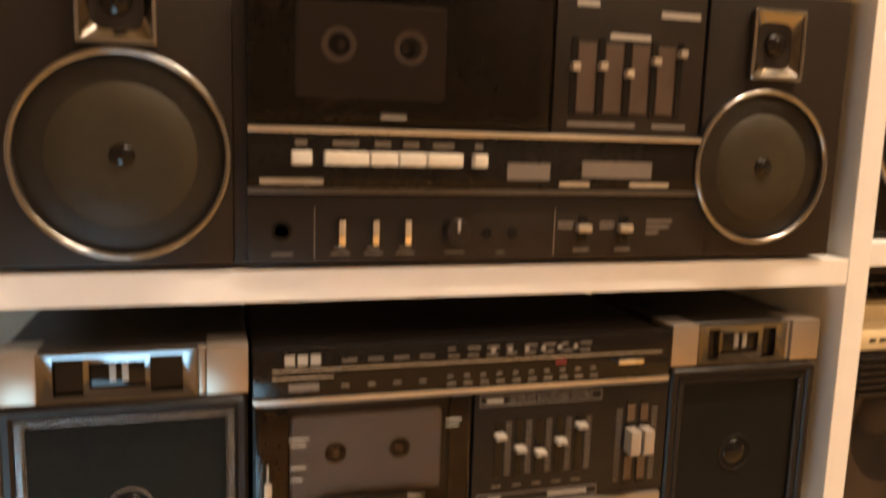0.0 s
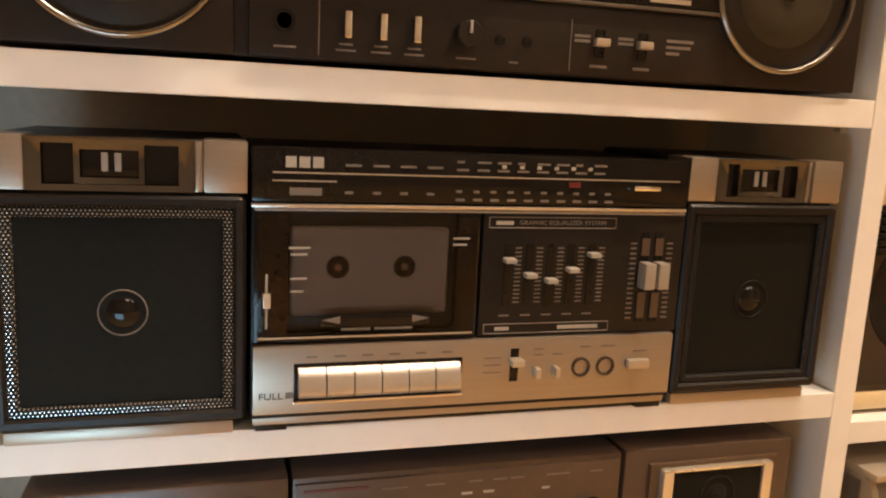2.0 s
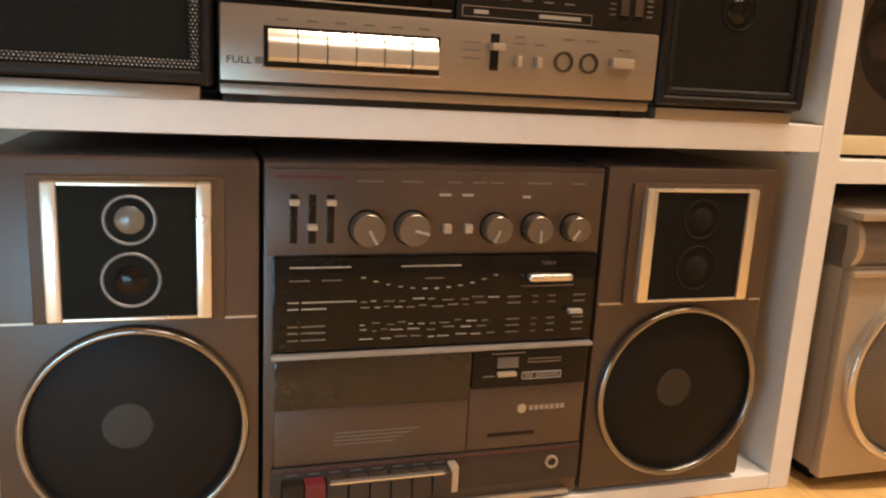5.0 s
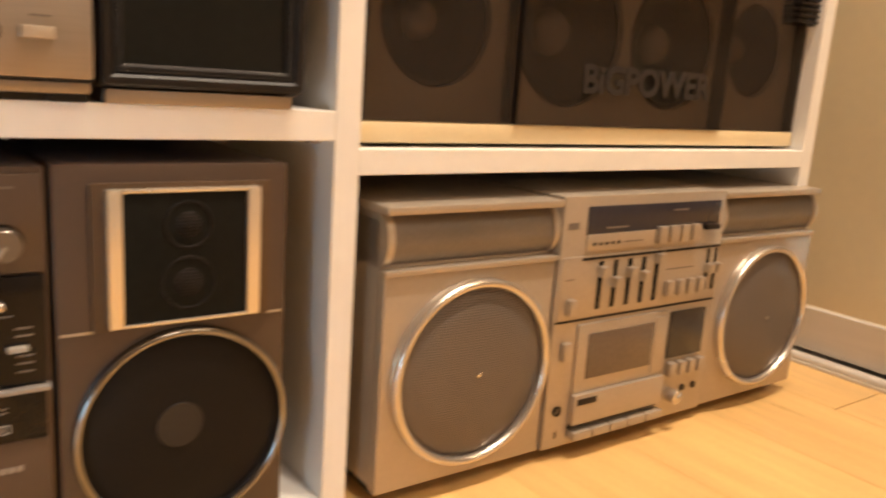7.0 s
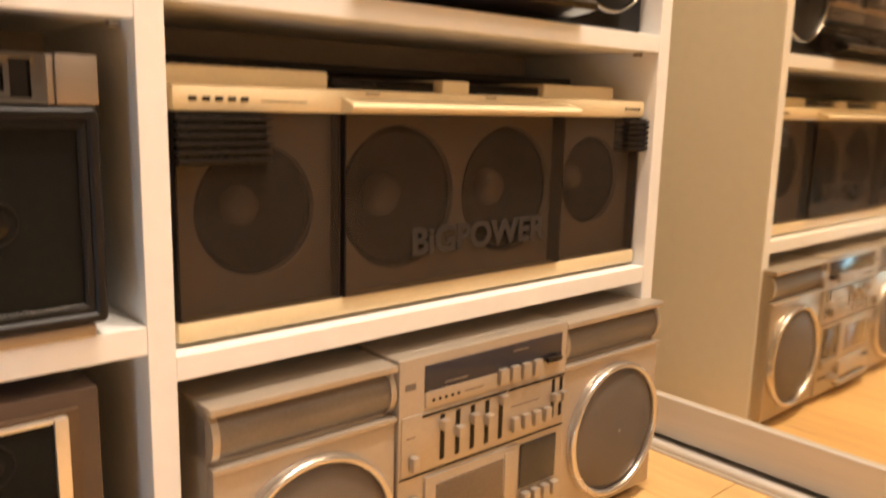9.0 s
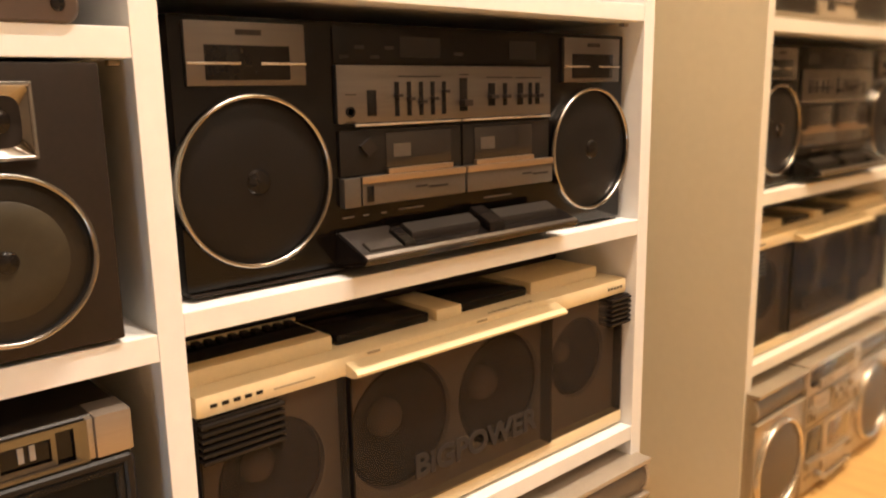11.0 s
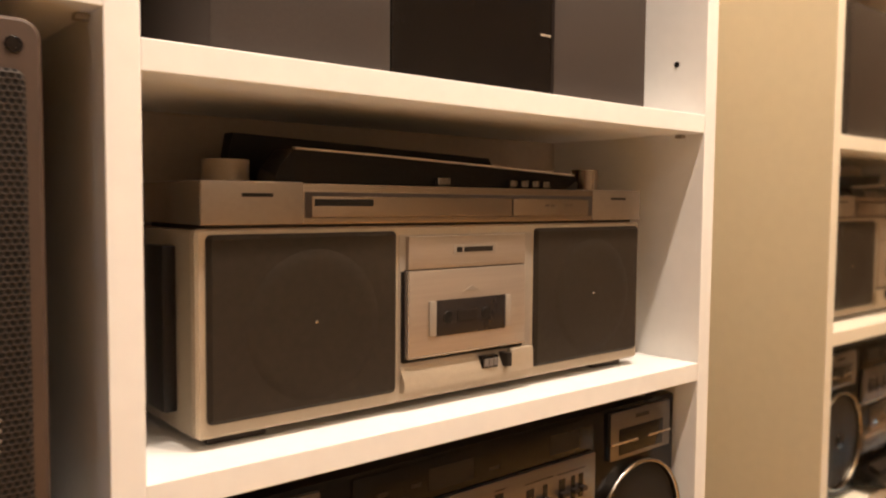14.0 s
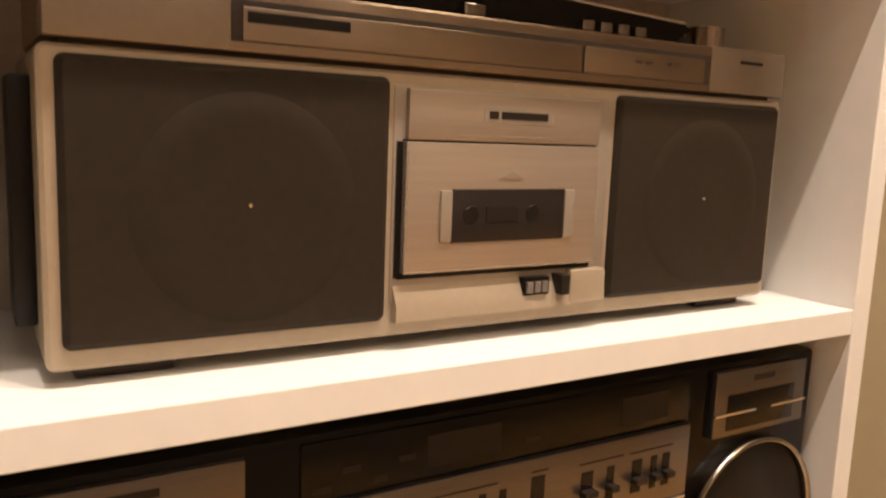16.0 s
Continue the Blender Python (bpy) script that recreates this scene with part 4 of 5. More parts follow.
# ---- black stereo with chrome horns on the upper shelf of the wide bay ----
def horn_stereo():
    f, z0 = 0.0, 0.532
    r = thing("cassette_stereo", (-0.30, 0.08, z0), "black cassette radio with chrome-ringed woofers and mirror-bright horns", "stereo")
    put("case", box(-0.592, -0.022, f + 0.002, f + 0.15, z0 + 0.003, 0.722, 0.003), CHAR, r)
    for cx, hx, wr in ((-0.518, -0.519, 0.0605), (-0.0915, -0.087, 0.0555)):
        b = put("speaker_panel", box(-0.591 if cx < -0.3 else -0.1405, -0.457 if cx < -0.3 else -0.0230, f - 0.002, f + 0.004, z0 + 0.0035, 0.7215, 0.002), CHAR, r)
        put("woofer_ring", ring(cx, 0.6005, wr, 0.0046, f - 0.009, f - 0.001), CHROME_DARK, b, "chrome trim ring")
        put("woofer_grille", lathe(cx, 0.6005, [(wr - 0.0042, f - 0.0025), (wr - 0.009, f - 0.0045), (0.025, f - 0.0065), (1e-6, f - 0.007)], 48), OLIVE_MESH, b)
        put("woofer_cone", lathe(cx, 0.6005, [(wr * 0.68, f - 0.0052), (wr * 0.66, f - 0.0062), (0.022, f - 0.0070), (1e-6, f - 0.0074)], 40), OLIVE_CONE, b)
        put("woofer_dome", lathe(cx, 0.6005, [(0.008, f - 0.0065), (0.006, f - 0.0085), (1e-6, f - 0.0095)], 22), GLOSS, b)
        h = put("horn_flare", rim(hx - 0.0215, hx + 0.0215, 0.6620, 0.7100, 0.003, f - 0.008, f - 0.001, 0.002), CHROME_DARK, b)

        def squircle(w, hh, p):
            pts = []
            for k in range(40):
                a = math.tau * k / 40
                c, q = math.cos(a), math.sin(a)
                pts.append((hx + w * math.copysign(abs(c) ** p, c), 0.6858 + hh * math.copysign(abs(q) ** p, q)))
            return pts
        flare = ((0.0190, 0.0215, f - 0.0065, 0.14), (0.0160, 0.0180, f - 0.0035, 0.35), (0.0125, 0.0140, f - 0.0005, 0.7), (0.0100, 0.0100, f + 0.0015, 1.0))
        smooth(part("horn", loft([[(x, yy, z) for x, z in squircle(w, hh, p)] for w, hh, yy, p in flare], False, True), HORN_CHROME, h, "mirror-bright curved horn"))
        put("horn_dome", lathe(hx, 0.6865, [(0.0095, f + 0.001), (0.008, f - 0.004), (0.004, f - 0.0065), (1e-6, f - 0.007)], 24), GLOSS, h)
    y = f - 0.002
    dk = put("cassette_deck", box(-0.449, -0.256, y, f + 0.004, 0.6235, 0.7200, 0.0015), GLOSS, r)
    cassette(dk, -0.4205, 0.638, y - 0.004, DARK_SHELL, 0.092, 0.056)
    for kx in (-0.3965, -0.3525):
        put("reel_ring", ring(kx + 0.001, 0.669, 0.0105, 0.0035, y - 0.006, y - 0.0035, 28), GREY_KEY, dk)
    put("deck_window", box(-0.4465, -0.2585, y - 0.0085, y - 0.007, 0.6275, 0.7180, 0.0005), DARK_SMOKE, dk)
    bars(dk, y - 0.008, [(-0.370, 0.6275, 0.016)], WHITE_INK, 0.003)
    eq = put("equaliser_panel", box(-0.254, -0.143, y, f + 0.004, 0.6200, 0.7200, 0.0015), CHAR, r)
    bars(eq, y, [(-0.178, 0.7010, 0.030), (-0.240, 0.7050, 0.016), (-0.215, 0.6850, 0.030)], WHITE_INK, 0.0040)
    bars(eq, y, [(-0.243, 0.6270, 0.050), (-0.180, 0.6270, 0.026)], DIM_INK, 0.003)
    for k, pos in enumerate((0.62, 0.64, 0.56, 0.74, 0.86)):
        x = -0.2405 + 0.0197 * k
        if k < 4:
            part("slider_bed", box(x + 0.003, x + 0.016, y - 0.0006, y + 0.001, 0.6350, 0.6800, 0.0003), BRONZE, eq)
        slider(eq, x, 0.6330, 0.6830, pos, y, 0.0045, (0.0055, 0.005), SILVER, 0.006)
    st = put("key_strip", box(-0.449, -0.142, y - 0.004, f + 0.004, 0.5828, 0.6165, 0.0015), GLOSS, r)
    put("silver_edge", box(-0.449, -0.142, y - 0.006, f + 0.003, 0.6165, 0.6200, 0.001), CHROME_SATIN, r)
    put("silver_edge", box(-0.449, -0.142, y - 0.005, f + 0.003, 0.5800, 0.5825, 0.001), SILVER_DARK, r)
    for x, w in ((-0.4235, 0.012), (-0.4040, 0.027), (-0.3760, 0.017), (-0.3580, 0.017), (-0.3400, 0.023), (-0.3095, 0.009)):
        put("piano_key", box(x, x + w, y - 0.011, y - 0.003, 0.5975, 0.6055, 0.001), WHITE_KEY, st, "pale plastic key")
        bars(st, y - 0.004, [(x + w * 0.2, 0.6105, w * 0.6)], DIM_INK, 0.003)
    bars(st, y - 0.004, [(-0.442, 0.5870, 0.038), (-0.248, 0.5870, 0.022), (-0.196, 0.5870, 0.030)], SILVER, 0.003)
    bars(st, y - 0.004, [(-0.285, 0.595, 0.030), (-0.232, 0.597, 0.052)], DIM_INK, 0.011)
    lo = put("knob_panel", box(-0.449, -0.133, y - 0.002, f + 0.004, 0.5360, 0.5795, 0.0015), CHAR, r)
    y -= 0.002
    put("microphone_socket", lathe(-0.4290, 0.5565, [(0.0062, y), (0.0062, y - 0.0015), (0.0045, y - 0.0015), (0.004, y + 0.003), (1e-6, y + 0.003)], 24), GLOSS, lo)
    for x in (-0.4090, -0.2490):
        part("panel_line", box(x - 0.0003, x + 0.0003, y - 0.0004, y + 0.001, 0.5385, 0.5710, 0), DIM_INK, lo)
    for x in (-0.3930, -0.3720, -0.3515):
        put("toggle", box(x - 0.0022, x + 0.0022, y - 0.009, y, 0.5485, 0.5640, 0.0010), CHROME, lo)
        bars(lo, y, [(x - 0.006, 0.5420, 0.012), (x - 0.004, 0.5455, 0.008)], DIM_INK)
    knob(lo, -0.3190, 0.5565, 0.0078, y, 0.010, CHAR, 0)
    for x in (-0.2970, -0.2790):
        put("small_socket", cyl(x, 0.5545, 0.0035, y - 0.001, y + 0.001, 18, 0.0004), GLOSS, lo)
    for x in (-0.2285, -0.1975):
        put("slide_switch", box(x - 0.0050, x + 0.0050, y - 0.006, y, 0.5550, 0.5600, 0.001), SILVER, lo)
        put("switch_slot", box(x - 0.0035, x + 0.0035, y - 0.0005, y + 0.001, 0.5480, 0.5660, 0.0005), GLOSS, lo)
        bars(lo, y, [(x - 0.018, 0.5610, 0.011), (x - 0.018, 0.5580, 0.011), (x - 0.006, 0.5425, 0.012)], DIM_INK, 0.0018)
    bars(lo, y, [(-0.1800, 0.5620, 0.020), (-0.1800, 0.5580, 0.018), (-0.1800, 0.5540, 0.010)], DIM_INK, 0.002)
    bars(lo, y, [(-0.435, 0.5420, 0.013), (-0.325, 0.5420, 0.013), (-0.290, 0.5415, 0.006)], DIM_INK)


horn_stereo()


# ---- tall mesh-fronted speaker on the top of the wide bay ----
def mesh_speaker():
    f, z0 = -0.002, 0.745
    x0, x1, z1 = -0.265, -0.031, 1.047
    r = thing("mesh_speaker", ((x0 + x1) / 2, 0.08, z0), "grey speaker with a punched black mesh front and screwed corners", "speaker")
    put("case", slab(x0, x1, z0, z1, f, f + 0.16, 0.010, 0.002), BRONZE, r)
    put("mesh_front", slab(x0 + 0.010, x1 - 0.008, z0 + 0.022, z1 - 0.026, f - 0.003, f + 0.002, 0.006, 0.0025), MESH_DARK, r, "punched black metal mesh")
    for cx, cz, rr in ((-0.110, 0.838, 0.0545), (-0.110, 0.952, 0.040)):
        beads = bmesh.new()
        for k in range(64):
            a = math.tau * k / 64
            bmesh.ops.create_icosphere(beads, subdivisions=1, radius=0.0013, matrix=pose(cx + rr * math.cos(a), f - 0.0034, cz + rr * math.sin(a)))
        put("driver_ring", beads, BEAD, r, "ring of small pale beads")
    for cx in (x0 + 0.012, x1 - 0.013):
        for cz in (z0 + 0.012, z1 - 0.014):
            put("corner_screw", cyl(cx, cz, 0.0045, f - 0.001, f + 0.001, 18, 0.0006), GLOSS, r)


mesh_speaker()


# ---- silver stereo on the floor ----
def silver_floor_stereo():
    f, z0 = -0.015, 0.0
    r = thing("cassette_stereo", (0.32, 0.07, z0), "silver cassette radio with large ringed woofers standing on the floor", "stereo", turn=-0.6)
    put("case", box(0.040, 0.603, f + 0.008, f + 0.185, 0.014, 0.232, 0.004), SILVER, r)
    for x in (0.08, 0.56):
        put("foot", box(x - 0.03, x + 0.03, f + 0.02, f + 0.15, z0, 0.0145, 0.002), BLACK, r)
    for x0, x1, wc in ((0.040, 0.209, 0.1265), (0.4335, 0.603, 0.5225)):
        b = put("speaker_front", box(x0, x1, f, f + 0.012, 0.012, 0.1885, 0.002), SILVER, r)
        put("band", box(x0 - 0.001, x1, f - 0.003, f + 0.010, 0.1880, 0.1925, 0.001), SILVER, b)
        put("top_cover", box(x0 - 0.002, x1, f - 0.004, f + 0.175, 0.2340, 0.2405, 0.002), SILVER, b)
        pts = []
        for k in range(11):
            a = radians(-75 + 150 * k / 10)
            pts.append((f + 0.016 - 0.016 * math.cos(a), 0.2133 + 0.0205 * math.sin(a) / math.sin(radians(75))))
        rr = [[(x, y, z) for y, z in [(f + 0.05, pts[0][1])] + pts + [(f + 0.05, pts[-1][1])]] for x in (x0 + 0.006, x1 - 0.006)]
        put("rolled_grille", loft(rr), ROLL, b, "rolled dark grey mesh tweeter cover")
        for ex in (x0, x1 - 0.006):
            re = [[(x, y - 0.002, z) for y, z in [(f + 0.05, pts[0][1])] + pts + [(f + 0.05, pts[-1][1])]] for x in (ex, ex + 0.006)]
            put("roll_cheek", loft(re), SILVER, b)
        put("woofer_ring", ring(wc, 0.1015, 0.0790, 0.0075, f - 0.010, f + 0.001, 72), CHROME_SATIN, b, "wide satin chrome ring")
        put("woofer_grille", lathe(wc, 0.1015, [(0.0722, f - 0.002), (0.066, f - 0.006), (0.045, f - 0.0085), (0.02, f - 0.010), (1e-6, f - 0.0105)], 56), MESH_SILVER, b, "dark silver punched mesh")
        put("grille_pin", cyl(wc, 0.1015, 0.0016, f - 0.0115, f - 0.009, 12, 0.0004), CHROME, b)
    c = put("centre_front", box(0.2105, 0.4320, f - 0.003, f + 0.012, 0.012, 0.2430, 0.002), SILVER, r)
    put("centre_top", box(0.2110, 0.4315, f + 0.010, f + 0.175, 0.2325, 0.2425, 0.002), SILVER, r)
    y = f - 0.003
    d = put("dial", box(0.2390, 0.4225, y - 0.0012, y + 0.002, 0.2080, 0.2335, 0.0006), NAVY_GLASS, c, "dark blue tuning dial")
    bars(d, y - 0.0012, [(0.350, 0.2265, 0.022), (0.262, 0.2140, 0.028)], DIM_INK, 0.0016)
    put("dial_apron", box(0.2395, 0.3280, y - 0.0022, y + 0.002, 0.1940, 0.2090, 0.0006), SILVER, c)
    for k in range(5):
        put("indicator", cyl(0.2480 + 0.0075 * k, 0.2005, 0.0016, y - 0.0032, y - 0.0018, 12, 0.0003), GLOSS, c)
    bars(c, y, [(0.2170, 0.2170, 0.012)], DIM_INK, 0.006)
    bars(c, y - 0.0022, [(0.286, 0.2005, 0.024)], DIM_INK, 0.0012)
    for k in range(4):
        put("push_button", box(0.3300 + 0.0160 * k, 0.3415 + 0.0160 * k, y - 0.006, y, 0.1960, 0.2120, 0.0012), SILVER, c)
    put("tuning_knob", box(0.3980, 0.4200, y - 0.006, y, 0.2050, 0.2110, 0.0025), CHAR, c)
    e = put("slider_panel", box(0.2130, 0.4295, y - 0.0015, y + 0.002, 0.1340, 0.1900, 0.0008), SILVER, c)
    ys = y - 0.0015
    part("slider_rail", box(0.236, 0.342, ys - 0.0006, ys + 0.001, 0.1862, 0.1885, 0), BLACK, e)
    part("slider_rail", box(0.345, 0.428, ys - 0.0006, ys + 0.001, 0.1862, 0.1885, 0), BLACK, e)
    for k, pos in enumerate((0.80, 0.55, 0.72, 0.60, 0.95)):
        slider(e, 0.2600 + 0.0188 * k, 0.1400, 0.1840, pos, ys, 0.0055, (0.0085, 0.0095), SILVER, 0.008)
    for k in range(4):
        put("push_button", box(0.3495 + 0.0155 * k, 0.3590 + 0.0155 * k, ys - 0.006, ys, 0.1430, 0.1580, 0.0012), SILVER, e)
    for k, pos in enumerate((0.55, 0.55)):
        slider(e, 0.4115 + 0.0120 * k, 0.1430, 0.1850, pos, ys, 0.0045, (0.0075, 0.009), SILVER, 0.008)
    bars(e, ys, [(0.350, 0.1690, 0.040), (0.218, 0.1700, 0.010)], DIM_INK, 0.001)
    put("power_switch", box(0.2215, 0.2290, ys - 0.007, ys, 0.1385, 0.1530, 0.001), SILVER, e)
    put("groove", box(0.2120, 0.4305, y - 0.0004, y + 0.001, 0.1305, 0.1325, 0), BLACK, c)
    dk = put("cassette_deck", box(0.2400, 0.3620, y - 0.003, y + 0.002, 0.0620, 0.1275, 0.001), SILVER, c)
    put("deck_window", box(0.2530, 0.3400, y - 0.0042, y, 0.0750, 0.1180, 0.0008), BRONZE_GLASS, dk, "brown tinted cassette window")
    put("deck_hinge", box(0.3420, 0.3600, y - 0.004, y, 0.0660, 0.1230, 0.001), SILVER, dk)
    put("meter_window", box(0.3670, 0.4200, y - 0.002, y + 0.002, 0.0760, 0.1240, 0.0008), METER_GLASS, c)
    put("flap", box(0.2395, 0.3600, y - 0.007, y + 0.002, 0.0330, 0.0620, 0.001), SILVER, c)
    put("badge", box(0.2430, 0.2670, y - 0.0078, y - 0.006, 0.0520, 0.0580, 0.0004), CHAR, c)
    put("shadow_gap", box(0.2395, 0.3600, y - 0.0006, y + 0.002, 0.0280, 0.0330, 0), BLACK, c)
    for k in range(5):
        put("piano_key", box(0.2400 + 0.0245 * k, 0.2630 + 0.0245 * k, y - 0.010, y, 0.0185, 0.0270, 0.0015), SILVER, c)
    for k in range(4):
        put("push_button", box(0.3690 + 0.0145 * k, 0.3785 + 0.0145 * k, y - 0.008, y, 0.0580, 0.0720, 0.0012), SILVER, c)
    knob(c, 0.3780, 0.0370, 0.0070, y, 0.013, CHROME_SATIN, 60, "volume_knob")
    for x in (0.4000, 0.4170):
        put("socket", lathe(x, 0.0400, [(0.0035, y), (0.0035, y - 0.0012), (0.0024, y - 0.0012), (0.002, y + 0.002), (1e-6, y + 0.002)], 18), CHAR, c)
    put("record_key", box(0.2215, 0.2310, y - 0.006, y, 0.0960, 0.1130, 0.001), SILVER, c)
    put("socket", lathe(0.2245, 0.0480, [(0.0048, y), (0.0048, y - 0.0015), (0.0034, y - 0.0015), (0.003, y + 0.003), (1e-6, y + 0.003)], 20), GLOSS, c)
    bars(c, y, [(0.2245, 0.0250, 0.002)], CHAR, 0.007)


silver_floor_stereo()


# ---- cream-topped stereo with four woofers ----
def baffle(x0, x1, z0, z1, cx, cz, r, y0, y1):
    """Board with a round hole right through it."""
    angles = sorted([math.tau * k / 56 for k in range(56)] + [math.atan2(z - cz, x - cx) % math.tau for x in (x0, x1) for z in (z0, z1)])
    hole, edge = [], []
    for a in angles:
        c, q = math.cos(a), math.sin(a)
        k = min((((x1 if c > 0 else x0) - cx) / c) if abs(c) > 1e-6 else 9, (((z1 if q > 0 else z0) - cz) / q) if abs(q) > 1e-6 else 9)
        hole.append((cx + r * c, cz + r * q)), edge.append((cx + k * c, cz + k * q))
    return loft([[(x, yy, z) for x, z in ring_] for ring_, yy in ((edge, y1), (edge, y0), (hole, y0), (hole, y1), (edge, y1))], False, False)


def four_woofer_stereo():
    f, z0 = 0.016, 0.280
    r = thing("cassette_stereo", (0.307, 0.09, z0), "cream and black radio with four woofers behind dark mesh", "stereo")
    put("base", box(0.028, 0.586, f - 0.002, f + 0.15, z0 + 0.003, 0.2995, 0.004), CREAM, r, "cream plastic base")
    for x in (0.06, 0.55):
        put("foot", box(x - 0.02, x + 0.02, f + 0.01, f + 0.12, z0, z0 + 0.0035, 0.001), BLACK, r)
    put("case", box(0.030, 0.584, f + 0.075, f + 0.15, 0.299, 0.455, 0.002), BLACK, r)
    for x0, x1, lift in ((0.0300, 0.1700, 0.0), (0.1720, 0.4470, 0.004), (0.4490, 0.5840, 0.0)):
        put("grille", slab(x0, x1, 0.2995, 0.4525, f - lift - 0.001, f - lift + 0.0005, 0.002, 0.0004), MESH_SHEER, r, "see-through dark mesh")
        put("grille_cheek", box(x0, x0 + 0.0018, f - lift + 0.0008, f + 0.076, 0.2995, 0.4525, 0), BLACK, r)
        put("grille_cheek", box(x1 - 0.0018, x1, f - lift + 0.0008, f + 0.076, 0.2995, 0.4525, 0), BLACK, r)
    yb = f + 0.012
    for cx, cz, rr, x0, x1 in ((0.100, 0.377, 0.052, 0.0318, 0.1682), (0.242, 0.379, 0.0645, 0.1738, 0.3110), (0.380, 0.379, 0.0630, 0.3110, 0.4452), (0.5130, 0.383, 0.049, 0.4508, 0.5822)):
        put("baffle", baffle(x0, x1, 0.2995, 0.4525, cx, cz, rr, yb, yb + 0.010), BROWN_BAFFLE, r, "brown board with a round speaker opening")
        d = put("speaker_cone", lathe(cx, cz, [(rr + 0.001, yb + 0.058), (rr + 0.001, yb + 0.009), (rr * 0.97, yb + 0.004), (rr * 0.90, yb + 0.004), (rr * 0.86, yb + 0.008), (rr * 0.55, yb + 0.020), (rr * 0.30, yb + 0.030)], 44), CONE, r)
        ca = rr * 0.34
        put("dust_cap", lathe(cx, cz, [(ca * math.cos(a), yb + 0.030 - ca * 0.85 * math.sin(a)) for a in [math.pi / 2 * k / 7 for k in range(7)]] + [(1e-6, yb + 0.030 - ca * 0.85)], 28), BRIGHT_DOME, d, "glossy dark dust cap")
    words("BiGPOWER", r, 0.2415, f - 0.0062, 0.3290, 0.0340, LETTER, 0.178, 0.0006, 0.0011)
    # cream top
    put("top_shell", box(0.028, 0.586, f - 0.004, f + 0.10, 0.4525, 0.4720, 0.005), CREAM, r, "cream plastic top")
    put("front_lip", loft([[(x, y, z) for y, z in ((f + 0.002, 0.4530), (f - 0.015, 0.4535), (f - 0.021, 0.4560), (f - 0.0215, 0.4585), (f - 0.019, 0.4610), (f - 0.002, 0.4665), (f + 0.002, 0.4670))] for x in (0.168, 0.172, 0.448, 0.452)]), CREAM, r, "cream lip jutting over the middle woofers")
    for x0, n in ((0.040, 5), (0.548, 5)):
        for k in range(n):
            part("vent_slot", box(x0 + 0.010 * (k if x0 < 0.3 else 0.6 * k), x0 + 0.010 * (k if x0 < 0.3 else 0.6 * k) + (0.006 if x0 < 0.3 else 0.003), f - 0.0046, f - 0.003, 0.4605, 0.4635, 0), BLACK, r)
    bars(r, f - 0.004, [(0.096, 0.4610, 0.040)], DIM_CREAM, 0.0014)
    put("raised_block", box(0.022, 0.170, f + 0.018, f + 0.11, 0.4715, 0.4860, 0.003), CREAM, r)
    put("raised_block", box(0.440, 0.560, f + 0.022, f + 0.11, 0.4715, 0.4860, 0.003), CREAM, r)
    put("raised_block", box(0.295, 0.330, f + 0.018, f + 0.11, 0.4715, 0.4840, 0.003), CREAM, r)
    for x0, x1 in ((0.178, 0.290), (0.335, 0.435)):
        put("tape_lid", box(x0, x1, f + 0.024, f + 0.11, 0.4715, 0.4820, 0.003), GLOSS, r, "black cassette lid")
    put("control_well", box(0.027, 0.166, f + 0.036, f + 0.105, 0.4857, 0.4864, 0), GLOSS, r, "black recess in the cream top")
    for k in range(12):
        part("rear_slat", box(0.030 + 0.0115 * k, 0.0365 + 0.0115 * k, f + 0.070, f + 0.082, 0.4860, 0.4890, 0.0006), BLACK, r)
    put("slat_rail", box(0.027, 0.170, f + 0.080, f + 0.084, 0.4860, 0.4895, 0.0008), CREAM, r)
    for k, (x, t) in enumerate(((0.192, "A"), (0.330, ""))):
        bars(r, f - 0.0043, [(x, 0.4690, 0.014)], DIM_CREAM, 0.002)
    w = words("4 SUPER WOOFER", r, 0.352, f + 0.0005, 0.4722, 0.0075, DIM_CREAM, 0.070)
    w.data.transform(Matrix.Translation((0.352 - 0.307, f + 0.0005 - 0.09, 0.4722 - z0)) @ pose(0, 0, 0, -90) @ Matrix.Translation((-(0.352 - 0.307), -(f + 0.0005 - 0.09), -(0.4722 - z0))))
    # ribbed black corner grips
    for x0, x1, s in ((0.031, 0.100, 0.0), (0.552, 0.592, 0.0)):
        gp = put("corner_grip", box(x0, x1, f - 0.006, f + 0.03, 0.4140, 0.4515, 0.001), GLOSS, r, "ribbed black corner grip")
        for k in range(6):
            put("rib", box(x0 - 0.001, x1 + 0.003, f - 0.0095, f + 0.03, 0.4165 + 0.006 * k, 0.4195 + 0.006 * k, 0.0008), BLACK, gp)
    # folded handle behind the top
    put("handle", box(0.05, 0.56, f + 0.085, f + 0.10, 0.4850, 0.4960, 0.004), BLACK, r)


def sheer_mesh():
    m = clear("sheer_dark_mesh", (0.75, 0.72, 0.68), 0.3)
    nt = m.node_tree
    d = nt.nodes.new("ShaderNodeBsdfDiffuse")
    d.inputs[0].default_value = (0.095, 0.076, 0.060, 1)
    mx = nt.nodes.new("ShaderNodeMixShader")
    mx.inputs[0].default_value = 0.22
    old = nt.nodes["Material Output"].inputs[0].links[0].from_socket
    nt.links.new(old, mx.inputs[1]), nt.links.new(d.outputs[0], mx.inputs[2])
    nt.links.new(mx.outputs[0], nt.nodes["Material Output"].inputs[0])
    return m


MESH_SHEER = sheer_mesh()
MESH_SHEER.node_tree.nodes["Fresnel"].inputs[0].default_value = 1.03
four_woofer_stereo()


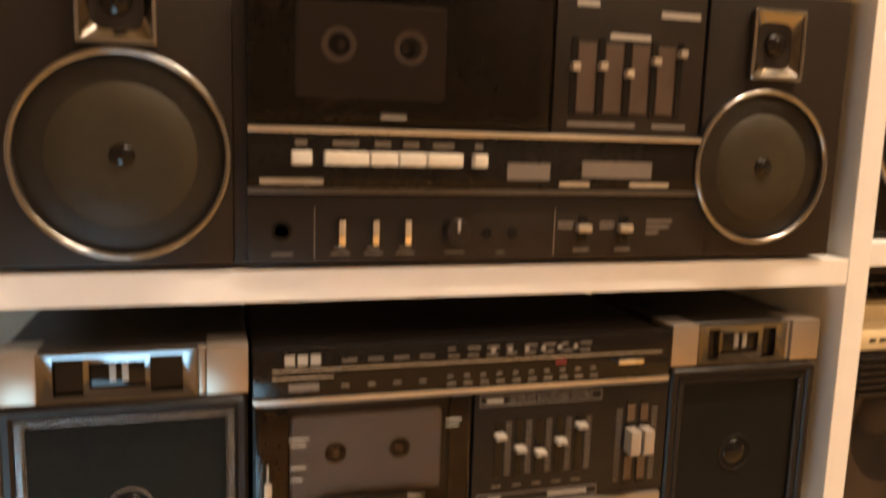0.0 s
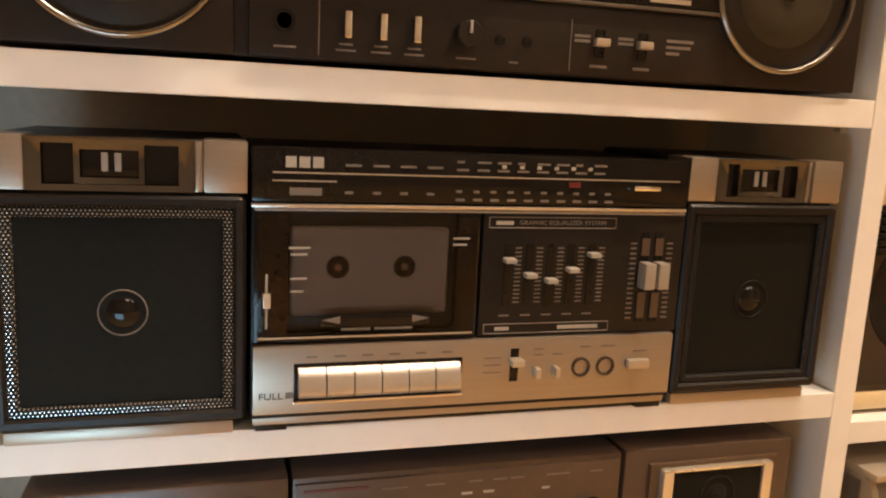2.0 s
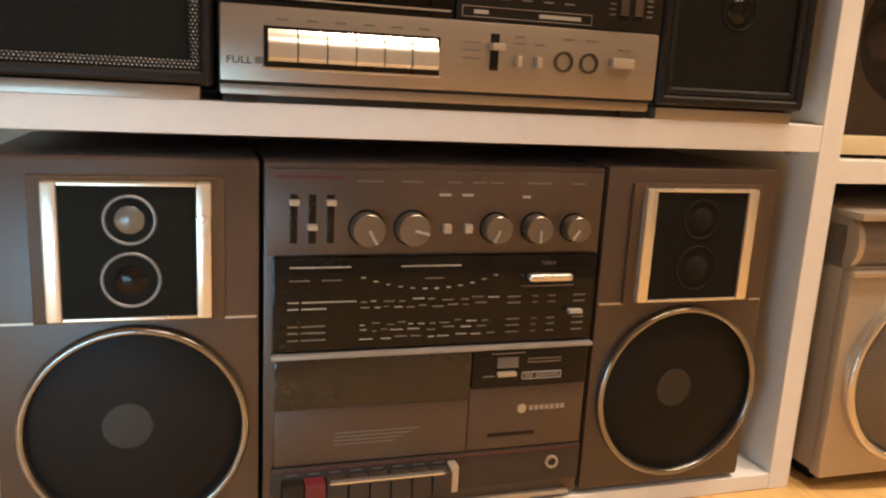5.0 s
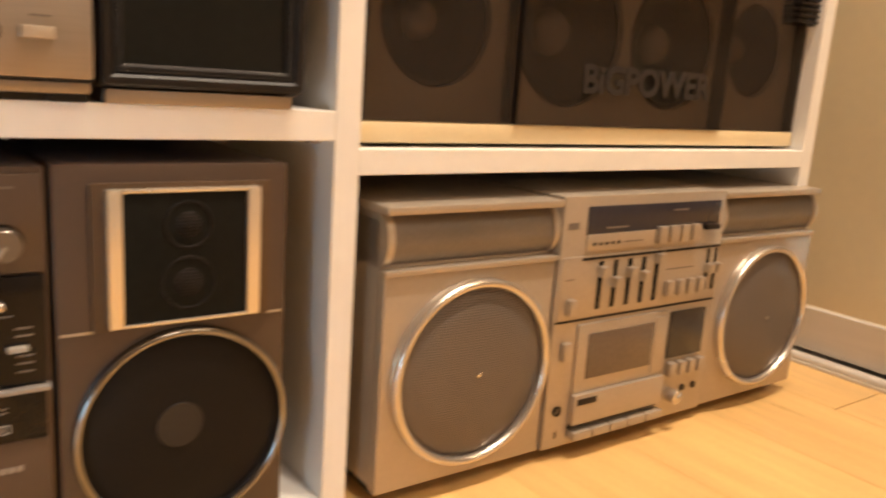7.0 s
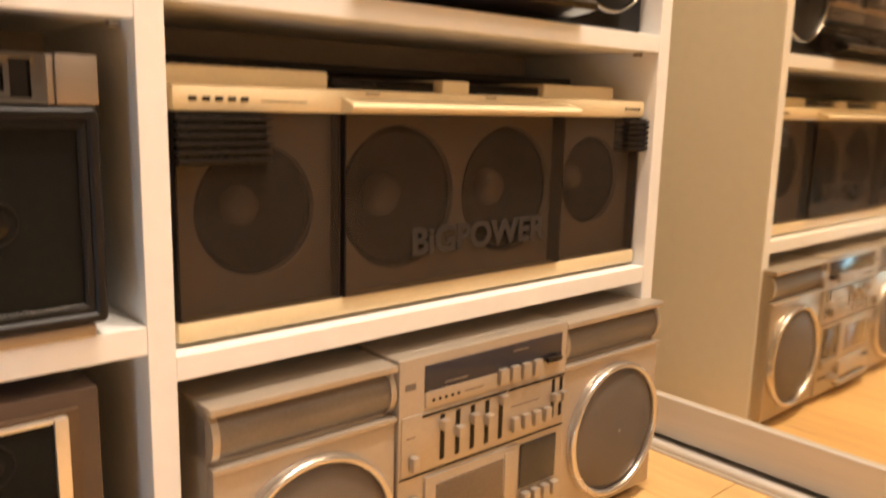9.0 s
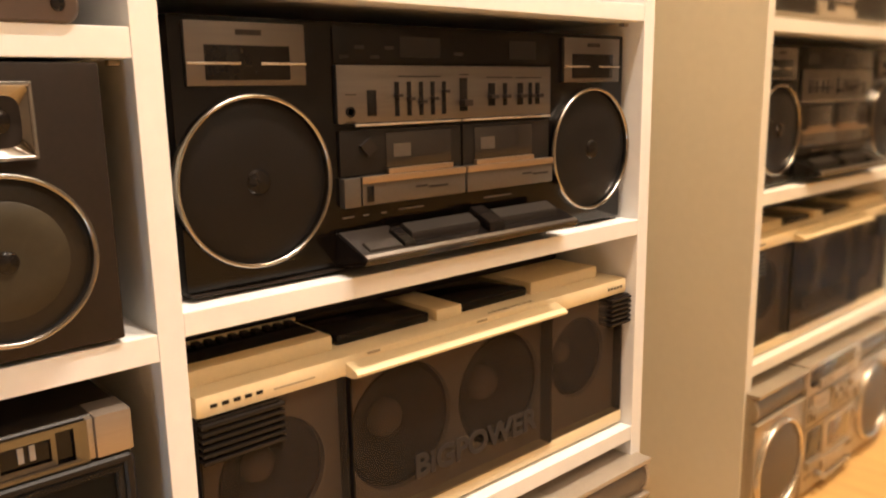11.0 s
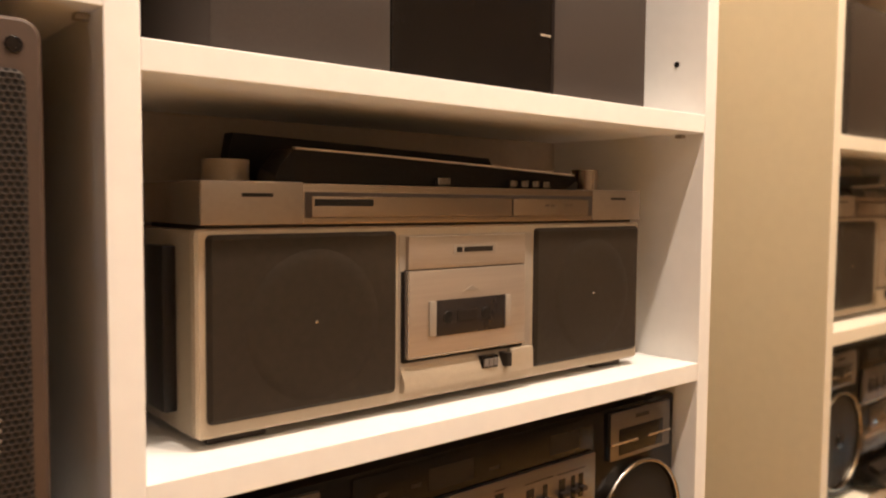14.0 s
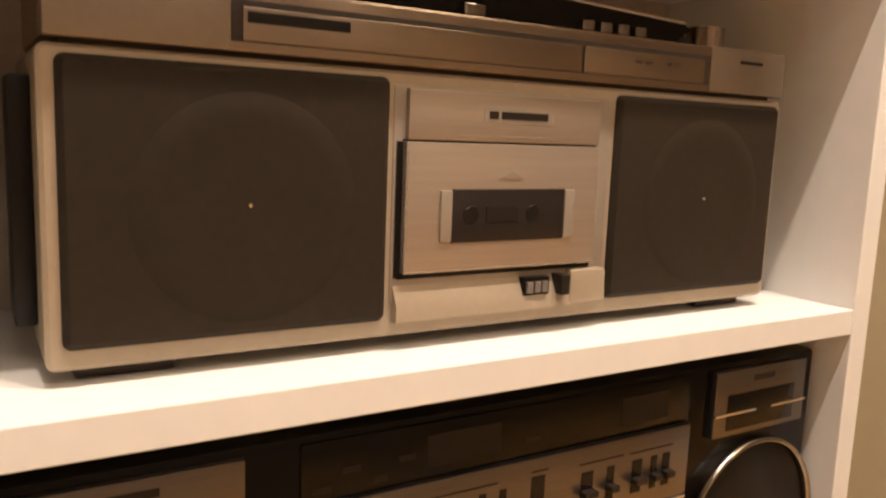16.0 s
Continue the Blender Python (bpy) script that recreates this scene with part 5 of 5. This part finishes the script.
# ---- black twin-deck stereo ----
def twin_deck_stereo():
    f, z0 = 0.022, 0.544
    r = thing("cassette_stereo", (0.307, 0.10, z0), "glossy black twin-cassette radio with chrome-ringed woofers", "stereo")
    put("case", box(0.034, 0.580, f, f + 0.15, z0 + 0.003, 0.758, 0.004), PIANO_BLACK, r)
    for x in (0.07, 0.54):
        put("foot", box(x - 0.03, x + 0.03, f + 0.012, f + 0.12, z0, z0 + 0.0035, 0.001), BLACK, r)
    put("kick_strip", box(0.036, 0.175, f - 0.004, f + 0.002, z0 + 0.0035, 0.5500, 0.001), CHAR, r)
    for cx, px0, px1 in ((0.0970, 0.0450, 0.1460), (0.5175, 0.4690, 0.5665)):
        p = put("horn_plate", box(px0, px1, f - 0.004, f + 0.002, 0.7060, 0.7530, 0.001), BRUSHED, r, "brushed metal tweeter plate")
        m = (px0 + px1) / 2
        put("horn_slot", box(m - 0.036, m + 0.036, f - 0.0046, f, 0.7100, 0.7360, 0.0008), GLOSS, p)
        for a, b in ((px0, m - 0.007), (m + 0.010, px1)):
            put("horn_fin", box(a, b, f - 0.0056, f - 0.003, 0.7215, 0.7235, 0.0004), CHROME_SATIN, p)
        bars(p, f - 0.004, [(m - 0.010, 0.7455, 0.022)], CHAR, 0.004)
        put("woofer_ring", ring(cx, 0.6315, 0.0688, 0.0046, f - 0.008, f + 0.001), RING_CHROME, r, "chrome trim ring")
        put("woofer_grille", lathe(cx, 0.6315, [(0.0652, f - 0.0008), (0.058, f - 0.003), (0.03, f - 0.005), (1e-6, f - 0.0055)], 48), BLACK_WEAVE, r)
        put("woofer_dome", lathe(cx, 0.6315, [(0.011, f - 0.005), (0.009, f - 0.0075), (1e-6, f - 0.0090)], 24), GLOSS, r)
    # dial, slider panel, decks
    d = put("dial", box(0.1740, 0.4455, f - 0.002, f + 0.001, 0.7235, 0.7540, 0.0008), PIANO_BLACK, r)
    bars(d, f - 0.002, [(0.245, 0.738, 0.048), (0.385, 0.738, 0.040)], BLACK, 0.018)
    bars(d, f - 0.002, [(0.180 + 0.016 * k, 0.7290 + 0.008 * (k % 2), 0.010) for k in range(4)] + [(0.310, 0.733, 0.012)], CHAR, 0.003)
    p = put("slider_panel", box(0.1745, 0.4455, f - 0.005, f + 0.001, 0.6735, 0.7220, 0.001), BRUSHED, r, "brushed metal control panel")
    y = f - 0.005
    put("microphone_socket", lathe(0.1870, 0.6830, [(0.0045, y), (0.0045, y - 0.0015), (0.003, y - 0.0015), (0.0026, y + 0.002), (1e-6, y + 0.002)], 20), GLOSS, p)
    put("balance_slot", box(0.2050, 0.2150, y - 0.0006, y + 0.002, 0.6790, 0.7010, 0.0005), GLOSS, p)
    for k, pos in enumerate((0.6, 0.5, 0.4, 0.5, 0.7)):
        slider(p, 0.2380 + 0.0140 * k, 0.6780, 0.7080, pos, y, 0.0050, (0.0060, 0.003), CHAR, 0.006)
    slider(p, 0.3190, 0.6800, 0.7110, 0.25, y, 0.0100, (0.0110, 0.006), CHAR, 0.008)
    for x, w in ((0.3570, 0.0095), (0.3760, 0.0060), (0.3985, 0.0085), (0.4135, 0.0055), (0.4245, 0.0065)):
        slider(p, x, 0.6840, 0.7060, 0.4, y, w, (w + 0.001, 0.004), CHAR, 0.006)
    bars(p, y, [(0.182, 0.6975, 0.012), (0.240, 0.7125, 0.050), (0.314, 0.7140, 0.012), (0.350, 0.7115, 0.036), (0.392, 0.7110, 0.038), (0.182, 0.6745, 0.010)], CHAR, 0.0010)
    for x0, x1 in ((0.1920, 0.3155), (0.3190, 0.4455)):
        put("deck_trim", box(x0, x1, f - 0.0055, f + 0.001, 0.6705, 0.6727, 0.0005), CHROME_SATIN, r)
    for x0, x1, wx0, wx1, glass in ((0.1760, 0.3170, 0.2250, 0.3030, GLOSS), (0.3195, 0.4455, 0.3340, 0.4180, BRONZE_GLASS)):
        dk = put("cassette_deck", box(x0, x1, f - 0.003, f + 0.001, 0.6280, 0.6675, 0.001), BLACK, r)
        put("deck_window", box(wx0, wx1, f - 0.0042, f - 0.001, 0.6330, 0.6640, 0.0006), SMOKY_GLOSS, dk)
        bars(dk, f - 0.0042, [(wx0 + 0.008, 0.6480, 0.020)], SILVER_DARK, 0.012)
        put("deck_lip", box(wx0, wx1, f - 0.0075, f - 0.001, 0.6275, 0.6325, 0.001), COPPER, dk)
        lo = put("deck_panel", box(x0 + (0.018 if x0 < 0.2 else 0), x1, f - 0.009, f + 0.001, 0.6020, 0.6275, 0.0012), SILVER_DARK, dk)
        put("panel_edge", box(x0 + (0.018 if x0 < 0.2 else 0), x1, f - 0.0102, f - 0.008, 0.6215, 0.6275, 0.0005), COPPER, lo)
        bars(lo, f - 0.009, [(x0 + 0.078, 0.6140, 0.014), (x0 + 0.094, 0.6125, 0.024)], CHAR, 0.002)
    put("side_tab", box(0.1760, 0.1935, f - 0.008, f + 0.001, 0.6015, 0.6270, 0.001), SILVER_DARK, r)
    put("counter", box(0.1985, 0.2060, f - 0.0100, f - 0.007, 0.6050, 0.6190, 0.0005), GLOSS, r)
    put("mode_dial", loft([[(0.2050 + dx, yy, 0.6520 + dz) for dx, dz in ((-0.009, 0.002), (0.0, -0.008), (0.010, -0.001), (0.001, 0.008))] for yy in (f - 0.001, f - 0.006)]), CHAR, r)
    bars(r, f - 0.0005, [(0.178, 0.6590, 0.008), (0.178, 0.6480, 0.014), (0.178, 0.5925, 0.012), (0.200, 0.5925, 0.006), (0.220, 0.5925, 0.006), (0.240, 0.5935, 0.030), (0.350, 0.5930, 0.040)], DIM_INK, 0.0014)
    # key shelf that juts out
    w = put("key_shelf", loft([[(x, yy, zz) for x, yy, zz in ((0.1700, f + 0.002, z0 + 0.006), (0.4480, f + 0.002, z0 + 0.006), (0.4480, f + 0.002, 0.5810), (0.1700, f + 0.002, 0.5810))],
                              [(x, yy, zz) for x, yy, zz in ((0.1710, f - 0.040, 0.5565), (0.4470, f - 0.040, 0.5565), (0.4470, f - 0.044, 0.5620), (0.1710, f - 0.044, 0.5620))]]), GLOSS, r)

    def key(name, x0, x1, a, b, h, m):
        """A cap lying on the sloping key shelf, from fraction a to b of its depth."""
        ya, yb = f + 0.002 - 0.046 * a, f + 0.002 - 0.046 * b
        za, zb = 0.5810 - 0.019 * a, 0.5810 - 0.019 * b
        put(name, loft([[(x0, ya, za), (x1, ya, za), (x1, yb, zb), (x0, yb, zb)], [(x0, ya, za + h * 0.7), (x1, ya, za + h * 0.7), (x1, yb, zb + h * 0.7), (x0, yb, zb + h * 0.7)],
                        [(x0 + 0.001, ya - 0.001, za + h), (x1 - 0.001, ya - 0.001, za + h), (x1 - 0.001, yb + 0.001, zb + h), (x0 + 0.001, yb + 0.001, zb + h)]]), m, w)
    key("key_plate", 0.1720, 0.2250, 0.10, 0.92, 0.002, CHAR)
    key("edge_key", 0.1800, 0.2150, 0.58, 0.82, 0.0040, CHAR)
    key("small_key", 0.2170, 0.2300, 0.35, 0.85, 0.006, GLOSS)
    key("long_key", 0.2330, 0.3180, 0.30, 0.64, 0.0075, KEY_BLACK)
    key("pause_key", 0.3220, 0.3420, 0.20, 0.85, 0.010, GLOSS)
    key("long_key", 0.3460, 0.4320, 0.30, 0.64, 0.0075, KEY_BLACK)
    key("front_edge", 0.1720, 0.4460, 0.90, 0.99, 0.0022, SILVER_DARK)


twin_deck_stereo()


# ---- champagne stereo with dark cloth fronts ----
def champagne_stereo():
    f, z0 = 0.040, 0.791
    r = thing("cassette_stereo", (0.30, f, z0), "champagne silver cassette radio with dark cloth fronts and folded handle", "stereo")
    # case sides darkened to olive for the shade beside the divider
    put("case", box(0.066, 0.534, f + 0.003, f + 0.135, 0.7985, 0.9360, 0.003), CHAMPAGNE_SHADED, r, "champagne plastic case, shade put into its olive tone")
    put("front_frame", slab(0.066, 0.534, 0.7985, 0.9370, f - 0.002, f + 0.006, 0.004, 0.002), CHAMPAGNE, r)
    for x in (0.10, 0.50):
        put("foot", box(x - 0.022, x + 0.022, f + 0.010, f + 0.12, z0, 0.7990, 0.002), DARK_BRONZE, r)
    for x0, x1 in ((0.0725, 0.2250), (0.3785, 0.5290)):
        put("cloth_front", slab(x0, x1, 0.8080, 0.9330, f - 0.006, f, 0.004, 0.003), CLOTH_SOFT, r, "dark brown cloth speaker front")
        m = (x0 + x1) / 2 + 0.004
        put("cloth_bulge", lathe(m, 0.868, [(0.056, f - 0.0055), (0.052, f - 0.0064), (0.045, f - 0.0068), (0.038, f - 0.0064), (0.020, f - 0.0063), (1e-6, f - 0.0063)], 56), CLOTH_SOFT, r)
        # chrome bead added to draw the tiny glint in each cloth front
        put("centre_glint", lathe(m, 0.870, [(0.0013, f - 0.0060), (0.0010, f - 0.0068), (1e-6, f - 0.0071)], 14), CHROME, r)
    put("side_handle", box(0.0565, 0.066, f + 0.030, f + 0.062, 0.812, 0.925, 0.002), BLACK, r)
    # top tuner bar
    put("tuner_bar", box(0.068, 0.530, f - 0.005, f + 0.105, 0.9390, 0.9680, 0.002), CHAMPAGNE_METAL, r, "champagne metal tuner bar")
    put("neck", box(0.075, 0.525, f + 0.003, f + 0.10, 0.9355, 0.9395, 0), DARK_BRONZE, r)
    y = f - 0.005
    win = put("tuner_window", box(0.1440, 0.4540, y - 0.0006, y + 0.003, 0.9435, 0.9620, 0.0006), DARK_BRONZE, r)
    put("tuner_scale", box(0.1490, 0.3460, y - 0.0016, y, 0.9440, 0.9590, 0.0006), CHAMPAGNE_METAL, win)
    put("tuner_scale", box(0.3480, 0.4480, y - 0.0016, y, 0.9440, 0.9590, 0.0006), CHAMPAGNE_METAL, win)
    part("scale_slot", box(0.1510, 0.2010, y - 0.0022, y, 0.9520, 0.9570, 0.0003), BLACK, win)
    for bx0, bx1 in ((0.0685, 0.1430), (0.4550, 0.5295)):
        put("end_cap", box(bx0, bx1, y - 0.0005, y + 0.100, 0.9395, 0.9685, 0.0015), CHAMPAGNE_MATT, r)
    part("vent_slot", box(0.0965, 0.1190, y - 0.0011, y + 0.002, 0.9580, 0.9605, 0), BLACK, r)
    part("vent_slot", box(0.4830, 0.5050, y - 0.0011, y + 0.002, 0.9590, 0.9610, 0), BLACK, r)
    bars(win, y - 0.0016, [(0.388, 0.9530, 0.005), (0.396, 0.9530, 0.005), (0.415, 0.9535, 0.003), (0.422, 0.9535, 0.003)], DARK_BRONZE, 0.0012)
    for x, rr, h in ((0.113, 0.0170, 0.017), (0.515, 0.0140, 0.022)):
        put("top_knob", cyl_up(x, f + 0.055, rr, 0.9680, 0.9680 + h, 36), CHAMPAGNE if rr > 0.015 else CHAMPAGNE_METAL, r)
    # black control tray and folded handle
    tray = put("control_tray", loft([[(0.165, f + 0.010, 0.9680), (0.450, f + 0.010, 0.9680), (0.450, f + 0.095, 0.9680), (0.165, f + 0.095, 0.9680)],
                                    [(0.160, f + 0.012, 0.9780), (0.455, f + 0.012, 0.9750), (0.455, f + 0.095, 0.9800), (0.160, f + 0.095, 0.9830)]]), BLACK, r)
    side = ((0.126, 0.9682), (0.130, 0.9790), (0.142, 0.9925), (0.230, 0.9900), (0.330, 0.9862), (0.440, 0.9815), (0.446, 0.9775), (0.430, 0.9682))
    hd = put("handle", loft([[(x, yy, z) for x, z in side] for yy in (f + 0.006, f + 0.034)]), PIANO_BLACK, r, "black folded carrying handle")
    top = side[2:6]
    put("handle_edge", loft([[(x, f + 0.0045, z - 0.0006) for x, z in top] + [(x, f + 0.0045, z + 0.0007) for x, z in reversed(top)],
                             [(x, f + 0.0085, z - 0.0006) for x, z in top] + [(x, f + 0.0085, z + 0.0013) for x, z in reversed(top)]]), SILVER, hd)
    put("rear_handle", loft([[(0.128, f + 0.090, 0.9700), (0.134, f + 0.086, 1.0080), (0.405, f + 0.086, 0.9990), (0.430, f + 0.090, 0.9700)], [(0.128, f + 0.104, 0.9700), (0.134, f + 0.102, 1.0080), (0.405, f + 0.102, 0.9990), (0.430, f + 0.104, 0.9700)]]), BLACK, r)
    for k in range(4):
        put("top_key", box(0.352 + 0.0140 * k, 0.361 + 0.0140 * k, f + 0.0015, f + 0.012, 0.9690, 0.9750, 0.001), CHROME_DARK, tray)
    put("tone_key", box(0.270, 0.284, f + 0.0015, f + 0.012, 0.9690, 0.9755, 0.0015), CHROME_DARK, tray)
    # cassette door
    yc = f - 0.002
    put("recess", box(0.2280, 0.3755, yc - 0.0006, yc + 0.003, 0.8160, 0.9300, 0.001), CHAMPAGNE_DARK, r)
    put("name_panel", box(0.2350, 0.3640, yc - 0.004, yc + 0.002, 0.9025, 0.9285, 0.001), DOOR_METAL, r, "brushed champagne panel")
    bars(r, yc - 0.004, [(0.281, 0.9170, 0.046)], CHAMPAGNE_DARK, 0.008)
    bars(r, yc - 0.0043, [(0.2840, 0.9170, 0.006), (0.2920, 0.9170, 0.032)], CHAR, 0.0042)
    bars(r, yc - 0.004, [(0.262, 0.9055, 0.080)], CHAMPAGNE_DARK, 0.0006)
    dr = put("cassette_door", box(0.2335, 0.3640, yc - 0.005, yc + 0.002, 0.8325, 0.9015, 0.0012), DOOR_METAL, r, "brushed champagne cassette door")
    # solid black strips stand in for the shadowed gaps round the door
    for gx0, gx1, gz0, gz1 in ((0.2300, 0.2334, 0.8300, 0.9015), (0.2335, 0.3640, 0.9014, 0.9026), (0.2320, 0.3640, 0.8292, 0.8326)):
        part("door_gap", box(gx0, gx1, yc - 0.0012, yc + 0.002, gz0, gz1, 0), BLACK, r)
    part("door_edge", box(0.2335, 0.3640, yc - 0.0054, yc - 0.004, 0.8325, 0.8337, 0.0003), CHROME_SATIN, dr)
    part("door_edge", box(0.2335, 0.2347, yc - 0.0054, yc - 0.004, 0.8337, 0.9015, 0.0003), CHROME_SATIN, dr)
    for wx in (0.2545, 0.3385):
        put("window_cheek", box(wx, wx + 0.0070, yc - 0.0066, yc - 0.004, 0.8490, 0.8765, 0.0006), CHAMPAGNE_DARK, dr)
    put("door_window", box(0.2615, 0.3385, yc - 0.0056, yc - 0.004, 0.8480, 0.8770, 0.0004), WINDOW_DARK, dr, "dark cassette window")
    bars(dr, yc - 0.0058, [(0.284, 0.8630, 0.022)], CHAR, 0.008)
    for x in (0.274, 0.316):
        put("reel_mark", cyl(x, 0.8630, 0.0050, yc - 0.0060, yc - 0.005, 18, 0.0002), BLACK, dr)
    put("door_mark", loft([[(0.292, yy, 0.8830), (0.308, yy, 0.8830), (0.300, yy, 0.8870)] for yy in (yc - 0.0048, yc - 0.0056)]), CHAMPAGNE_DARK, dr)
    sh = put("key_ledge", loft([[(0.2300, yc + 0.002, 0.8060), (0.3740, yc + 0.002, 0.8060), (0.3740, yc + 0.002, 0.8310), (0.2300, yc + 0.002, 0.8310)],
                                [(0.2300, yc - 0.006, 0.8070), (0.3740, yc - 0.006, 0.8070), (0.3740, yc - 0.006, 0.8150), (0.2300, yc - 0.006, 0.8150)]]), CHAMPAGNE, r)
    put("counter", box(0.3120, 0.3310, yc - 0.0058, yc, 0.8150, 0.8260, 0.0006), GLOSS, sh)
    for k in range(3):
        part("counter_wheel", box(0.3140 + 0.0054 * k, 0.3182 + 0.0054 * k, yc - 0.0074, yc - 0.004, 0.8170, 0.8235, 0), DIM_INK, sh)
    put("reset_lever", box(0.3360, 0.3425, yc - 0.0110, yc, 0.8150, 0.8270, 0.001), CHAR, sh)
    put("ledge_post", box(0.3460, 0.3740, yc - 0.0070, yc + 0.001, 0.8080, 0.8290, 0.003), CHAMPAGNE, sh)


champagne_stereo()


# ---- dark stereo on the top shelf ----
def top_shelf_stereo():
    f, z0 = 0.022, 1.046
    r = thing("cassette_stereo", (0.29, 0.10, z0), "dark brown and glossy black stereo on the top shelf", "stereo")
    for x0, x1, m in ((0.070, 0.2085, DARK_BROWN), (0.3840, 0.5160, DARK_BROWN)):
        put("speaker_front", box(x0, x1, f, f + 0.15, z0 + 0.003, 1.230, 0.003), m, r)
    put("centre_front", box(0.2095, 0.3830, f + 0.002, f + 0.15, z0 + 0.003, 1.230, 0.002), GLOSS, r, "glossy black centre")
    part("silver_mark", box(0.368, 0.381, f + 0.0012, f + 0.004, 1.0985, 1.1005, 0.0003), SILVER, r)
    for x in (0.10, 0.48):
        put("foot", box(x - 0.02, x + 0.02, f + 0.012, f + 0.12, z0, z0 + 0.0035, 0.001), BLACK, r)


top_shelf_stereo()


# ---- floor boards, last ----
W = 0.142
rnd = random.Random(7)
for i in range(-18, 8):
    x = i * W + 0.03
    y = -2.5 - rnd.random() * 0.8
    while y < 0.22:
        ln = rnd.choice((0.9, 1.2, 1.5))
        a, b = max(y, -2.5), min(y + ln - 0.0012, 0.222)
        y += ln
        if b - a < 0.05 or x + W > 1.0:
            continue
        part("floor_board", box(x + 0.00015, x + W - 0.00015, a, b, -0.0039, 0.0, 0.0003, 1), OAK, None).parent = floor
